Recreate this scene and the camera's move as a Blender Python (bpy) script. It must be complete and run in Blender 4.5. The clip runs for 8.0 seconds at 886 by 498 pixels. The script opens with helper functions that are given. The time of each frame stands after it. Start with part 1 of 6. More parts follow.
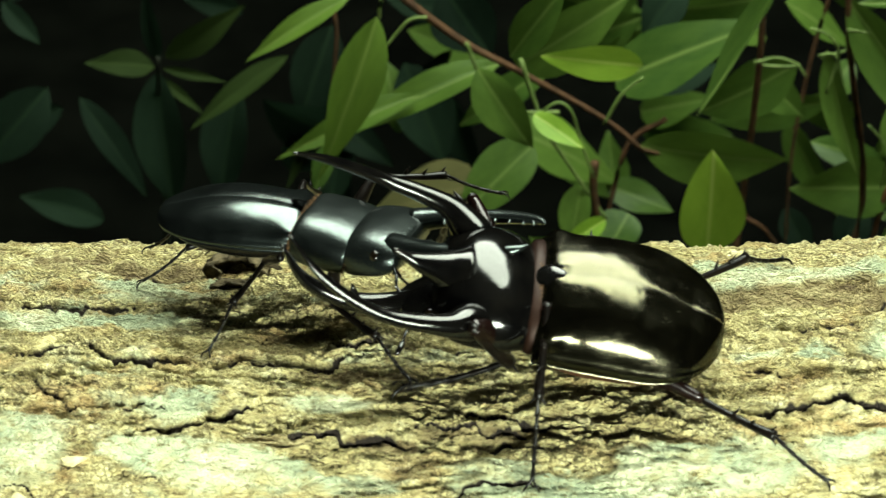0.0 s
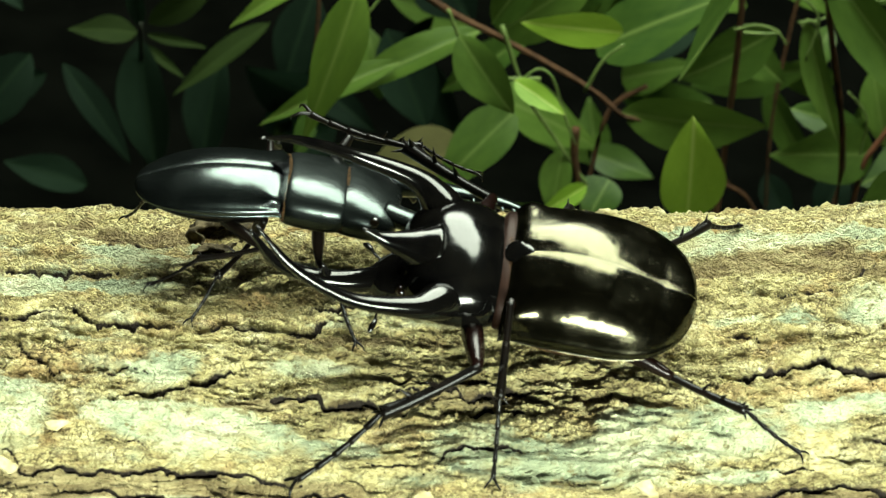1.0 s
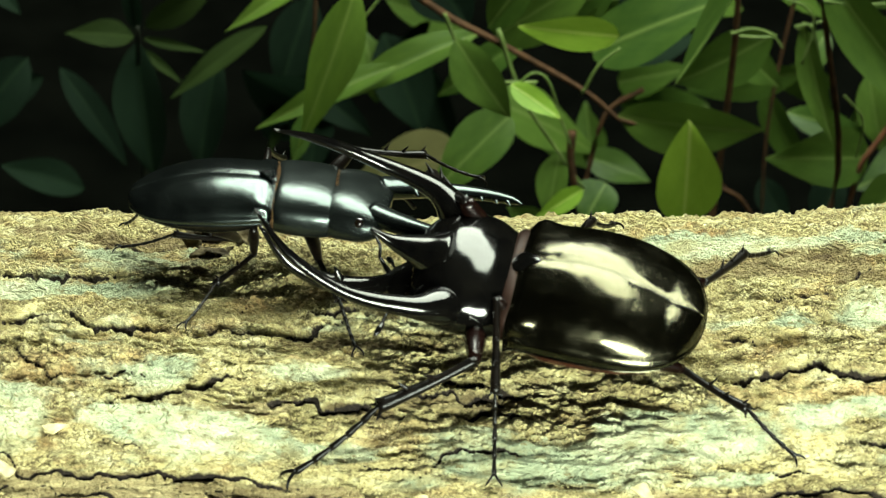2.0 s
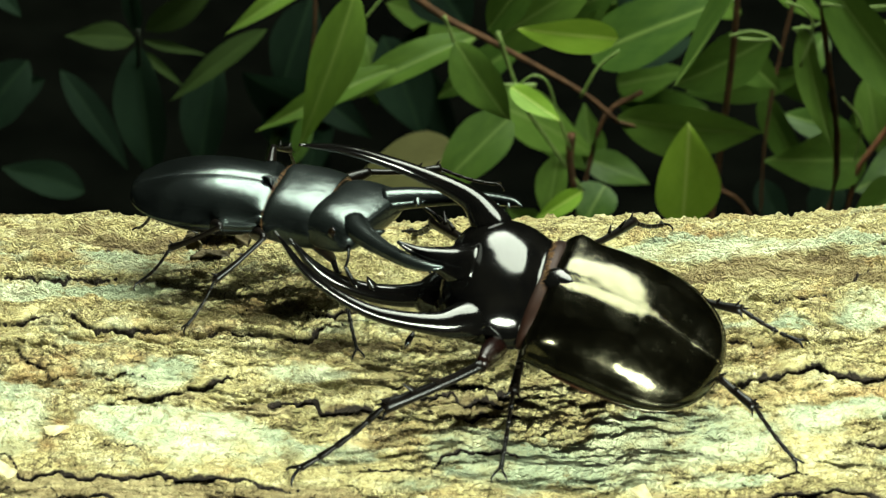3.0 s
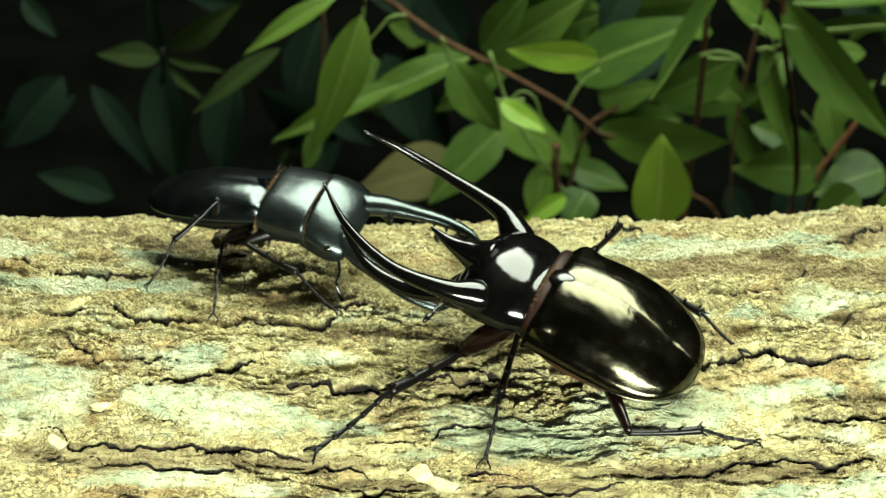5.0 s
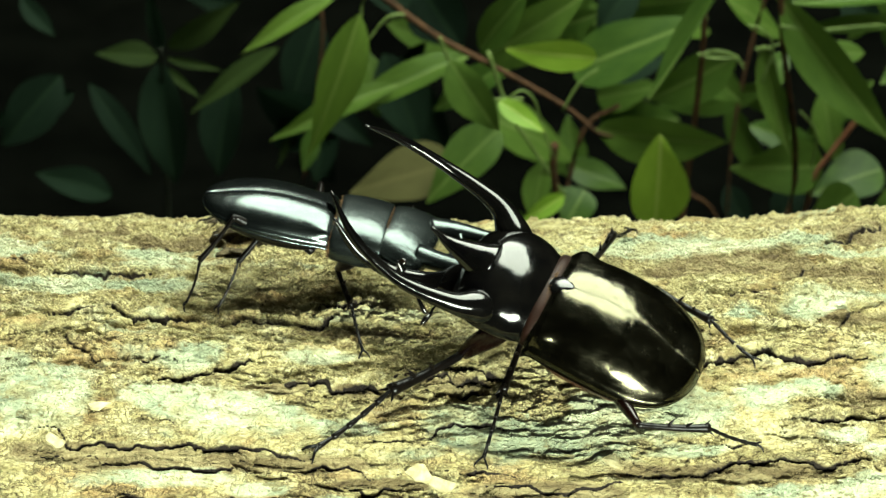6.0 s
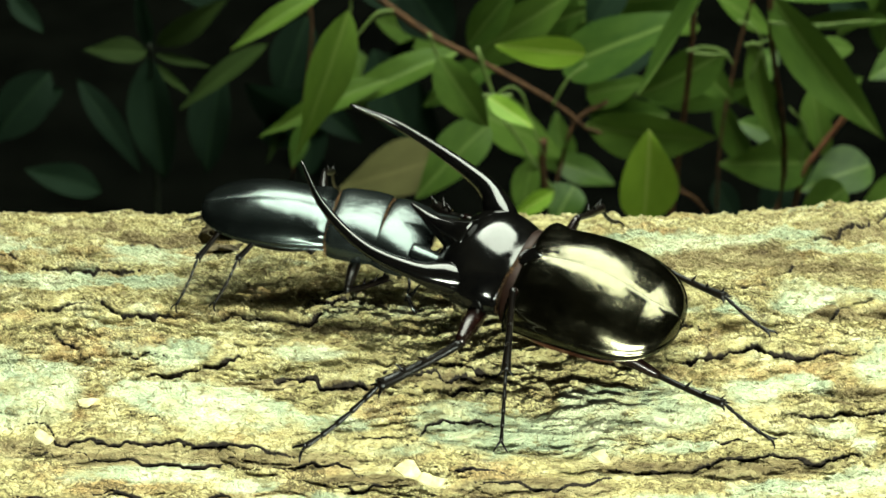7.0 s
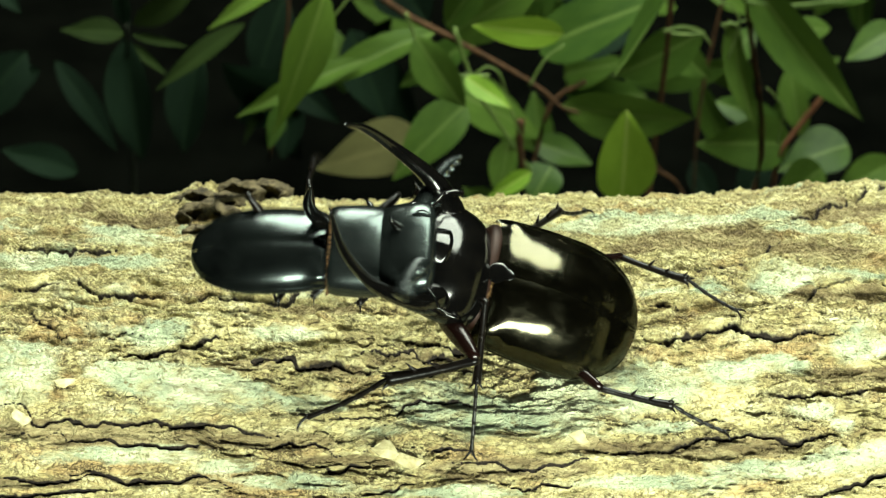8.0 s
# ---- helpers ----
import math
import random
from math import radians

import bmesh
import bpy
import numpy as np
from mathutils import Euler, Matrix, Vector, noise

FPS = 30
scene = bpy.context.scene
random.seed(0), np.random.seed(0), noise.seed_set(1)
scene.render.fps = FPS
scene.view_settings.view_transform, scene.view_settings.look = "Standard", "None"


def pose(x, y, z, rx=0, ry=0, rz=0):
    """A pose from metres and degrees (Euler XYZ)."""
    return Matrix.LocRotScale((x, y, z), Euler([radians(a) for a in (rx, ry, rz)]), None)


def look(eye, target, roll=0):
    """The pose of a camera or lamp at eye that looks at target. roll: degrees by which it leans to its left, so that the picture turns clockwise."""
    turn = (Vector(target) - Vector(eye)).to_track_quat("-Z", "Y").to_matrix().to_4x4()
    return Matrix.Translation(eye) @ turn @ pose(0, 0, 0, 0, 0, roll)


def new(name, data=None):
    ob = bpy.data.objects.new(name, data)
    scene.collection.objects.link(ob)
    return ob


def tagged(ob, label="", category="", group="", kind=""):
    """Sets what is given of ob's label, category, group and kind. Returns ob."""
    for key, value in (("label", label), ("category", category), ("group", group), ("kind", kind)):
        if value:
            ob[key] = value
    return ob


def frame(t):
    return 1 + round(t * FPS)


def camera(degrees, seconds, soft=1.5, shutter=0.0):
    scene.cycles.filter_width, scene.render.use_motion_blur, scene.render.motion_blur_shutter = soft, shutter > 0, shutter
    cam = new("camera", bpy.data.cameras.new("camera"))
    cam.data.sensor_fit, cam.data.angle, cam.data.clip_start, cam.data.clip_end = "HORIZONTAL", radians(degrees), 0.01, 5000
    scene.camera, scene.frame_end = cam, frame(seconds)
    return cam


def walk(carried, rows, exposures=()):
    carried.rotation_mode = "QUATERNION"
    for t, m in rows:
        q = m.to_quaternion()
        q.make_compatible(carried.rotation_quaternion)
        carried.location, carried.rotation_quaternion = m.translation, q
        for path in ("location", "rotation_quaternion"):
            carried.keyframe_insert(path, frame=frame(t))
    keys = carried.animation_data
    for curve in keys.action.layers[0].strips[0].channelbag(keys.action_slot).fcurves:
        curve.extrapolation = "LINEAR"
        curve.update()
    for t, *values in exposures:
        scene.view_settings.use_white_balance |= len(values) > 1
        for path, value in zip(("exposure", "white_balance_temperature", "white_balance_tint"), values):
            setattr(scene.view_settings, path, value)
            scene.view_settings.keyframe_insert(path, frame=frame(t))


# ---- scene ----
from mathutils import Quaternion

cam = camera(10.0, 8.0, soft=1.1, shutter=0.5)
# focus lies on the log; what is far behind it blurs
cam.data.dof.use_dof = True
cam.data.dof.focus_distance = 0.987
cam.data.dof.aperture_fstop = 51
PATH = [
    (0, pose(0.00000, -0.82568, 0.62444, 62.3151, 0.1396, 0.2412)),
    (0.1, pose(0.00000, -0.82664, 0.62495, 62.3036, 0.0785, 0.1632)),
    (0.2, pose(0.00000, -0.82760, 0.62546, 62.2449, 0.0375, 0.1231)),
    (0.3, pose(0.00000, -0.82856, 0.62597, 62.1286, 0.0056, 0.0999)),
    (0.4, pose(0.00000, -0.82952, 0.62648, 62.0252, -0.0084, 0.1104)),
    (0.5, pose(0.00000, -0.83048, 0.62699, 61.9367, -0.0500, 0.0692)),
    (1, pose(0.00000, -0.83094, 0.62724, 61.9251, -0.0312, 0.0940)),
    (1.5, pose(0.00000, -0.83165, 0.62762, 61.9605, -0.0294, 0.0543)),
    (1.7, pose(0.00000, -0.83165, 0.62762, 61.9605, -0.0310, 0.0513)),
    (2.8, pose(0.00000, -0.83544, 0.62963, 61.9882, -0.0095, 0.0340)),
    (3, pose(0.00000, -0.83544, 0.62963, 61.9882, -0.0095, 0.0340)),
    (3.5, pose(0.00000, -0.88415, 0.65553, 62.0122, -0.0459, 0.0155)),
    (4, pose(0.00000, -0.94718, 0.68904, 62.0186, -0.0460, 0.0027)),
    (4.5, pose(0.00000, -0.94948, 0.69026, 62.0000, -0.0000, 0.0000)),
    (6, pose(0.00000, -0.94939, 0.69022, 61.9751, -0.0792, 0.0096)),
    (6.5, pose(0.00000, -0.94951, 0.69028, 61.9752, -0.0712, 0.0074)),
    (6.6, pose(0.00000, -0.94946, 0.69026, 61.9764, -0.0670, -0.0001)),
    (6.8, pose(0.00000, -0.94937, 0.69021, 61.9770, -0.0664, -0.0295)),
    (6.9, pose(0.00000, -0.94933, 0.69018, 61.9518, -0.0810, -0.0724)),
    (7, pose(0.00000, -0.94928, 0.69016, 61.9313, -0.0983, -0.1204)),
    (7.1, pose(0.00000, -0.94917, 0.69010, 61.8564, -0.1190, -0.1611)),
    (7.2, pose(0.00000, -0.94907, 0.69005, 61.7734, -0.1393, -0.2012)),
    (7.3, pose(0.00000, -0.94897, 0.68999, 61.6905, -0.1716, -0.2639)),
    (7.4, pose(0.00000, -0.94886, 0.68994, 61.6459, -0.1889, -0.2983)),
    (7.5, pose(0.00000, -0.94876, 0.68988, 61.6290, -0.2111, -0.3420)),
    (7.7, pose(0.00000, -0.94865, 0.68982, 61.6593, -0.2349, -0.3974)),
    (8, pose(0.00000, -0.94849, 0.68974, 61.7079, -0.2040, -0.3555)),
]
EXPOSURES = [(0.0, 0.0, 6500, 10), (8.0, 0.0, 6500, 10)]
walk(cam, PATH, EXPOSURES)

# ---- light: a wide lamp over the log and a low, long one in front, in a dark room ----
world = bpy.data.worlds.new("world")
scene.world = world
world.use_nodes = True
world.node_tree.nodes["Background"].inputs[0].default_value = (0.92, 1.0, 0.90, 1)
world.node_tree.nodes["Background"].inputs[1].default_value = 0.01


def area_lamp(name, eye, target, width, depth, watts, colour):
    data = bpy.data.lights.new(name, "AREA")
    data.shape, data.size, data.size_y, data.energy, data.color = "ELLIPSE", width, depth, watts, colour
    ob = new(name, data)
    ob.matrix_world = look(eye, target)
    return ob


area_lamp("overhead_lamp", (0.13, 0.12, 0.70), (0.03, 0.0, 0.17), 0.72, 0.38, 20.5, (0.92, 1.0, 0.86))
area_lamp("front_lamp", (0.17, -0.66, 0.15), (0.03, 0.0, 0.17), 0.44, 0.17, 22.0, (0.92, 1.0, 0.86))


# ---- materials ----
def material(name, rough=0.5, metal=0.0, colour=(0.5, 0.5, 0.5)):
    m = bpy.data.materials.new(name)
    m.use_nodes = True
    b = m.node_tree.nodes["Principled BSDF"]
    b.inputs["Base Color"].default_value = (*colour, 1)
    b.inputs["Roughness"].default_value = rough
    b.inputs["Metallic"].default_value = metal
    return m, m.node_tree, b


def noise_node(tree, scale, detail=4.0, rough=0.55, stretch=None, coords="Object"):
    c = tree.nodes.new("ShaderNodeTexCoord")
    n = tree.nodes.new("ShaderNodeTexNoise")
    n.inputs["Scale"].default_value = scale
    n.inputs["Detail"].default_value = detail
    n.inputs["Roughness"].default_value = rough
    if stretch:
        k = tree.nodes.new("ShaderNodeMapping")
        k.inputs["Scale"].default_value = stretch
        tree.links.new(c.outputs[coords], k.inputs[0])
        tree.links.new(k.outputs[0], n.inputs["Vector"])
    else:
        tree.links.new(c.outputs[coords], n.inputs["Vector"])
    return n.outputs["Fac"]


def ramp(tree, fac, *stops):
    r = tree.nodes.new("ShaderNodeValToRGB")
    while len(r.color_ramp.elements) < len(stops):
        r.color_ramp.elements.new(0.5)
    for e, (at, colour) in zip(r.color_ramp.elements, stops):
        e.position, e.color = at, (*colour, 1)
    tree.links.new(fac, r.inputs[0])
    return r.outputs[0]


def mix(tree, fac, a, b, mode="MIX"):
    n = tree.nodes.new("ShaderNodeMix")
    n.data_type, n.blend_type = "RGBA", mode
    for value, slot in ((fac, n.inputs[0]), (a, n.inputs[6]), (b, n.inputs[7])):
        if isinstance(value, bpy.types.NodeSocket):
            tree.links.new(value, slot)
        else:
            slot.default_value = value if slot == n.inputs[0] else (*value, 1)
    return n.outputs[2]


def maths(tree, kind, a, b=0.0):
    n = tree.nodes.new("ShaderNodeMath")
    n.operation = kind
    for value, slot in ((a, n.inputs[0]), (b, n.inputs[1])):
        if isinstance(value, bpy.types.NodeSocket):
            tree.links.new(value, slot)
        else:
            slot.default_value = value
    return n.outputs[0]


def bump(tree, shader, height, strength, distance):
    n = tree.nodes.new("ShaderNodeBump")
    n.inputs["Strength"].default_value = strength
    n.inputs["Distance"].default_value = distance
    tree.links.new(height, n.inputs["Height"])
    tree.links.new(n.outputs[0], shader.inputs["Normal"])


def bark_material():
    m, t, b = material("bark", 0.85)
    grain = maths(t, "ADD", maths(t, "MULTIPLY", noise_node(t, 260, 4, 0.6, (0.5, 1, 1)), 0.6), maths(t, "MULTIPLY", noise_node(t, 900, 4, 0.6, (0.5, 1, 1)), 0.4))
    patch = noise_node(t, 60, 5, 0.6, (0.35, 1, 1))
    rust = noise_node(t, 95, 5, 0.65, (0.5, 1, 1))
    # small corky cells, warped by the grain
    c = t.nodes.new("ShaderNodeTexCoord")
    k = t.nodes.new("ShaderNodeMapping")
    k.inputs["Scale"].default_value = (0.28, 1, 1)
    warp = t.nodes.new("ShaderNodeTexNoise")
    warp.inputs["Scale"].default_value = 300
    warp.inputs["Detail"].default_value = 5
    bent = t.nodes.new("ShaderNodeVectorMath")
    bent.operation = "MULTIPLY_ADD"
    bent.inputs[1].default_value = (0.0050, 0.0085, 0.0085)
    t.links.new(c.outputs["Object"], k.inputs[0])
    t.links.new(c.outputs["Object"], warp.inputs["Vector"])
    t.links.new(warp.outputs["Color"], bent.inputs[0])
    t.links.new(k.outputs[0], bent.inputs[2])
    cells = t.nodes.new("ShaderNodeTexVoronoi")
    cells.feature = "DISTANCE_TO_EDGE"
    cells.inputs["Scale"].default_value = 620
    t.links.new(bent.outputs[0], cells.inputs["Vector"])
    crumbs = t.nodes.new("ShaderNodeTexVoronoi")
    crumbs.feature = "DISTANCE_TO_EDGE"
    crumbs.inputs["Scale"].default_value = 1500
    t.links.new(bent.outputs[0], crumbs.inputs["Vector"])
    groove = ramp(t, cells.outputs["Distance"], (0.01, (0, 0, 0)), (0.20, (1, 1, 1)))
    tan = ramp(t, grain, (0.33, (0.30, 0.25, 0.10)), (0.45, (0.48, 0.42, 0.175)), (0.55, (0.61, 0.56, 0.26)), (0.66, (0.76, 0.73, 0.42)))
    tan = mix(t, ramp(t, rust, (0.52, (0, 0, 0)), (0.66, (0.62, 0.62, 0.62))), tan, (0.38, 0.22, 0.075))
    tan = mix(t, ramp(t, rust, (0.30, (0.45, 0.45, 0.45)), (0.42, (0, 0, 0))), tan, (0.33, 0.29, 0.14))
    pits = ramp(t, noise_node(t, 1400, 4, 0.65, (0.45, 1, 1)), (0.36, (0.7, 0.7, 0.7)), (0.46, (0, 0, 0)))
    tan = mix(t, pits, tan, (0.15, 0.11, 0.045))
    # the cork is crazed: dark lines round its cells, finer ones between, strong in some places and faint in others
    crazed = ramp(t, noise_node(t, 170, 4, 0.6, (0.4, 1, 1)), (0.38, (0.08, 0.08, 0.08)), (0.61, (0.9, 0.9, 0.9)))
    fine = ramp(t, noise_node(t, 240, 3, 0.6, (0.5, 1, 1)), (0.46, (0, 0, 0)), (0.64, (0.75, 0.75, 0.75)))
    tan = mix(t, mix(t, 1.0, fine, ramp(t, crumbs.outputs["Distance"], (0.03, (1, 1, 1)), (0.13, (0, 0, 0))), "MULTIPLY"), tan, (0.20, 0.15, 0.055))
    tan = mix(t, mix(t, 1.0, crazed, ramp(t, cells.outputs["Distance"], (0.03, (1, 1, 1)), (0.10, (0, 0, 0))), "MULTIPLY"), tan, (0.085, 0.062, 0.023))
    grey = ramp(t, noise_node(t, 130, 5, 0.6, (0.6, 1, 1)), (0.34, (0.30, 0.36, 0.22)), (0.46, (0.42, 0.48, 0.29)), (0.56, (0.53, 0.57, 0.34)), (0.66, (0.64, 0.66, 0.42)))
    grey = mix(t, ramp(t, noise_node(t, 210, 4, 0.65, (0.6, 1, 1)), (0.38, (0.75, 0.75, 0.75)), (0.50, (0, 0, 0))), grey, (0.38, 0.35, 0.16))
    speck = ramp(t, noise_node(t, 620, 4, 0.7, (0.6, 1, 1)), (0.57, (0, 0, 0)), (0.63, (0.85, 0.85, 0.85)))
    grey = mix(t, speck, grey, (0.21, 0.185, 0.075))
    grey = mix(t, mix(t, 1.0, fine, ramp(t, cells.outputs["Distance"], (0.015, (0.5, 0.5, 0.5)), (0.06, (0, 0, 0))), "MULTIPLY"), grey, (0.16, 0.13, 0.05))
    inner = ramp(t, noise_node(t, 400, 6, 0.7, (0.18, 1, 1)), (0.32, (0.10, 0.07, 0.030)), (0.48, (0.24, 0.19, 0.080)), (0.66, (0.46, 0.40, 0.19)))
    a = t.nodes.new("ShaderNodeAttribute")
    a.attribute_name = "lichen"
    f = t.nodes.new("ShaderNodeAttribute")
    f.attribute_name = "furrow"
    cover = maths(t, "ADD", a.outputs["Fac"], maths(t, "ADD", maths(t, "MULTIPLY", patch, 0.7), maths(t, "MULTIPLY", grain, 0.3)))
    cover = ramp(t, cover, (0.70, (0, 0, 0)), (0.84, (1, 1, 1)))
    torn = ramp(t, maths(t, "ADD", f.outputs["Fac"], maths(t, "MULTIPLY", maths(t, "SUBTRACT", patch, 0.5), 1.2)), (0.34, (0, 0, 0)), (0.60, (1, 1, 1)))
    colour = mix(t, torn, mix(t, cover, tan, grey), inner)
    # shade inside fissures and on ledge faces is put into the colour, near-black
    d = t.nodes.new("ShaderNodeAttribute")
    d.attribute_name = "fissure_shade"
    shade_mask = ramp(t, maths(t, "ADD", d.outputs["Fac"], maths(t, "MULTIPLY", maths(t, "SUBTRACT", grain, 0.5), 0.5)), (0.36, (0, 0, 0)), (0.56, (1, 1, 1)))
    colour = mix(t, shade_mask, colour, (0.022, 0.015, 0.008))
    t.links.new(colour, b.inputs["Base Color"])
    rough = maths(t, "ADD", maths(t, "MULTIPLY", groove, 0.6), maths(t, "MULTIPLY", noise_node(t, 1300, 6, 0.75, (0.5, 1, 1)), 1.2))
    bump(t, b, rough, 1.0, 0.0019)
    b.inputs["Specular IOR Level"].default_value = 0.25
    return m


def wood_material():
    m, t, b = material("cut_wood", 0.8)
    t.links.new(ramp(t, noise_node(t, 90, 4), (0.3, (0.30, 0.20, 0.10)), (0.7, (0.48, 0.36, 0.20))), b.inputs["Base Color"])
    return m


def chitin(name, low, high, rough, tint, bumps=0.05, gloss=0.6, waves=0.5, smudge=0.0):
    m, t, b = material(name, rough)
    t.links.new(ramp(t, noise_node(t, 220, 4), (0.3, low), (0.7, high)), b.inputs["Base Color"])
    r = maths(t, "ADD", maths(t, "MULTIPLY", noise_node(t, 160, 5), 0.10), rough - 0.05)
    if smudge:
        # dull smears of dust and fine rubbed streaks
        smear = ramp(t, noise_node(t, 210, 6, 0.68, (0.7, 1, 1)), (0.46, (0, 0, 0)), (0.68, (1, 1, 1)))
        streak = ramp(t, noise_node(t, 900, 4, 0.7, (0.25, 1, 1)), (0.52, (0, 0, 0)), (0.70, (1, 1, 1)))
        r = maths(t, "ADD", r, maths(t, "ADD", maths(t, "MULTIPLY", smear, smudge), maths(t, "MULTIPLY", streak, 0.4 * smudge)))
    t.links.new(r, b.inputs["Roughness"])
    b.inputs["Specular IOR Level"].default_value = gloss
    b.inputs["Specular Tint"].default_value = (*tint, 1)
    # fine grain over broad, shallow dents
    uneven = maths(t, "ADD", maths(t, "MULTIPLY", noise_node(t, 700, 3), bumps), maths(t, "MULTIPLY", noise_node(t, 150, 2, 0.4), waves))
    bump(t, b, uneven, 1.0, 0.0003)
    return m


def leaf_material(name, dark, light, rib, gloss=0.5):
    m, t, b = material(name, gloss)
    c = t.nodes.new("ShaderNodeTexCoord")
    s = t.nodes.new("ShaderNodeSeparateXYZ")
    t.links.new(c.outputs["Object"], s.inputs[0])
    across = maths(t, "ABSOLUTE", s.outputs[0])
    blotch = noise_node(t, 5.0, 6, 0.65)
    info = t.nodes.new("ShaderNodeObjectInfo")
    vary = maths(t, "ADD", maths(t, "MULTIPLY", info.outputs["Random"], 0.35), maths(t, "MULTIPLY", blotch, 0.75))
    colour = ramp(t, vary, (0.25, dark), (0.85, light))
    # side veins slant forward from the midrib
    slant = maths(t, "SUBTRACT", maths(t, "MULTIPLY", s.outputs[1], 9.0), maths(t, "MULTIPLY", across, 8.0))
    wave = maths(t, "PINGPONG", slant, 0.5)
    vein = ramp(t, wave, (0.0, (0.12, 0.12, 0.12)), (0.08, (0, 0, 0)))
    colour = mix(t, vein, colour, rib)
    midrib = ramp(t, across, (0.014, (1, 1, 1)), (0.035, (0, 0, 0)))
    colour = mix(t, midrib, colour, rib)
    t.links.new(colour, b.inputs["Base Color"])
    b.inputs["Specular IOR Level"].default_value = 0.18 if gloss < 0.7 else 0.06
    bump(t, b, maths(t, "ADD", maths(t, "MULTIPLY", wave, 0.3), blotch), 0.2, 0.0004)
    through_leaf = t.nodes.new("ShaderNodeBsdfTranslucent")
    t.links.new(mix(t, 0.5, colour, light), through_leaf.inputs[0])
    both = t.nodes.new("ShaderNodeMixShader")
    both.inputs[0].default_value = 0.35
    t.links.new(b.outputs[0], both.inputs[1])
    t.links.new(through_leaf.outputs[0], both.inputs[2])
    t.links.new(both.outputs[0], t.nodes["Material Output"].inputs[0])
    return m


def plain_material(name, dark, light, rough, scale):
    m, t, b = material(name, rough)
    t.links.new(ramp(t, noise_node(t, scale, 5), (0.3, dark), (0.7, light)), b.inputs["Base Color"])
    b.inputs["Specular IOR Level"].default_value = 0.15
    bump(t, b, noise_node(t, scale * 6, 4), 0.3, 0.001)
    return m


BARK = bark_material()
WOOD = wood_material()
BLACK = chitin("black_shell", (0.0006, 0.0006, 0.0006), (0.0016, 0.0015, 0.0012), 0.11, (0.97, 1.0, 0.93), 0.05, 0.30, 0.8, 0.05)
BRONZE = chitin("bronze_black_shell", (0.0004, 0.0004, 0.0002), (0.0011, 0.0010, 0.0005), 0.14, (1.0, 0.96, 0.60), 0.16, 0.72, 0.9, 0.13)
SATIN = chitin("satin_black_shell", (0.0014, 0.0018, 0.0017), (0.004, 0.005, 0.0045), 0.25, (0.80, 1.0, 0.93), 0.20, 0.44, 0.7)
SLEEK = chitin("sleek_black_shell", (0.001, 0.0013, 0.0012), (0.003, 0.0038, 0.0034), 0.22, (0.80, 1.0, 0.93), 0.08, 0.90, 0.6)
MEMBRANE = chitin("membrane", (0.003, 0.0012, 0.0006), (0.008, 0.0030, 0.0016), 0.5, (1, 0.8, 0.7), 0.1, 0.12)
LEG = chitin("leg_shell", (0.0008, 0.0007, 0.0006), (0.003, 0.002, 0.0014), 0.30, (0.95, 1.0, 0.95), 0.25, 0.14)
FEMUR = chitin("red_leg_shell", (0.0012, 0.0006, 0.0004), (0.0038, 0.0012, 0.0008), 0.24, (1.0, 0.97, 0.93), 0.15, 0.22)
KNOT_BARK = plain_material("weathered_knot", (0.008, 0.0065, 0.004), (0.085, 0.068, 0.034), 0.9, 420)
FLAKE = plain_material("pale_bark_flake", (0.20, 0.17, 0.075), (0.44, 0.41, 0.22), 0.9, 500)
RED = chitin("red_brown_shell", (0.010, 0.003, 0.0015), (0.030, 0.008, 0.004), 0.25, (1, 0.9, 0.8))
HAIR = plain_material("rusty_hair", (0.030, 0.016, 0.006), (0.10, 0.055, 0.020), 0.8, 900)
EYE = chitin("eye_shell", (0.002, 0.0014, 0.001), (0.006, 0.004, 0.002), 0.08, (1, 1, 1))
TWIG_BROWN = plain_material("brown_twig", (0.020, 0.010, 0.004), (0.060, 0.030, 0.012), 0.75, 300)
TWIG_DARK = plain_material("dark_green_stem", (0.004, 0.006, 0.003), (0.012, 0.016, 0.008), 0.8, 300)
TWIG_RED = plain_material("red_twig", (0.07, 0.03, 0.014), (0.14, 0.06, 0.03), 0.55, 300)
TWIG_GREEN = plain_material("green_stalk", (0.045, 0.075, 0.016), (0.09, 0.13, 0.035), 0.5, 300)
LEAF = {
    "hero": leaf_material("young_leaf", (0.0935, 0.187, 0.0121), (0.187, 0.308, 0.0297), (0.275, 0.363, 0.077)),
    "green": leaf_material("green_leaf", (0.0169, 0.0442, 0.0052), (0.065, 0.117, 0.0169), (0.0858, 0.1326, 0.0286)),
    # blue-green leaves, darkened further: their weaker light is put into the colour
    "dark": leaf_material("dimmed_blue_green_leaf", (0.003, 0.0078, 0.0042), (0.0084, 0.0192, 0.0096), (0.0096, 0.0216, 0.0096), 0.75),
    "fresh": leaf_material("fresh_leaf", (0.0288, 0.064, 0.0064), (0.072, 0.124, 0.0144), (0.088, 0.132, 0.024)),
    # olive leaves with the dimness of their spot painted in
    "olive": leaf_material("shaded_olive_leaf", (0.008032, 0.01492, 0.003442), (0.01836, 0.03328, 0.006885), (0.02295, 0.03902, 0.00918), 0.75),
    "dead": leaf_material("dry_leaf", (0.045, 0.046, 0.016), (0.080, 0.078, 0.028), (0.085, 0.08, 0.03), 0.75),
}
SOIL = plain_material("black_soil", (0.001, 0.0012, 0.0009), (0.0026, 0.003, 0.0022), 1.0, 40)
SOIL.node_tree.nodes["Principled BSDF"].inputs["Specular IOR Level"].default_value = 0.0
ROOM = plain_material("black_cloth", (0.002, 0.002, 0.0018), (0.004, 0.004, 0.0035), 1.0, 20)
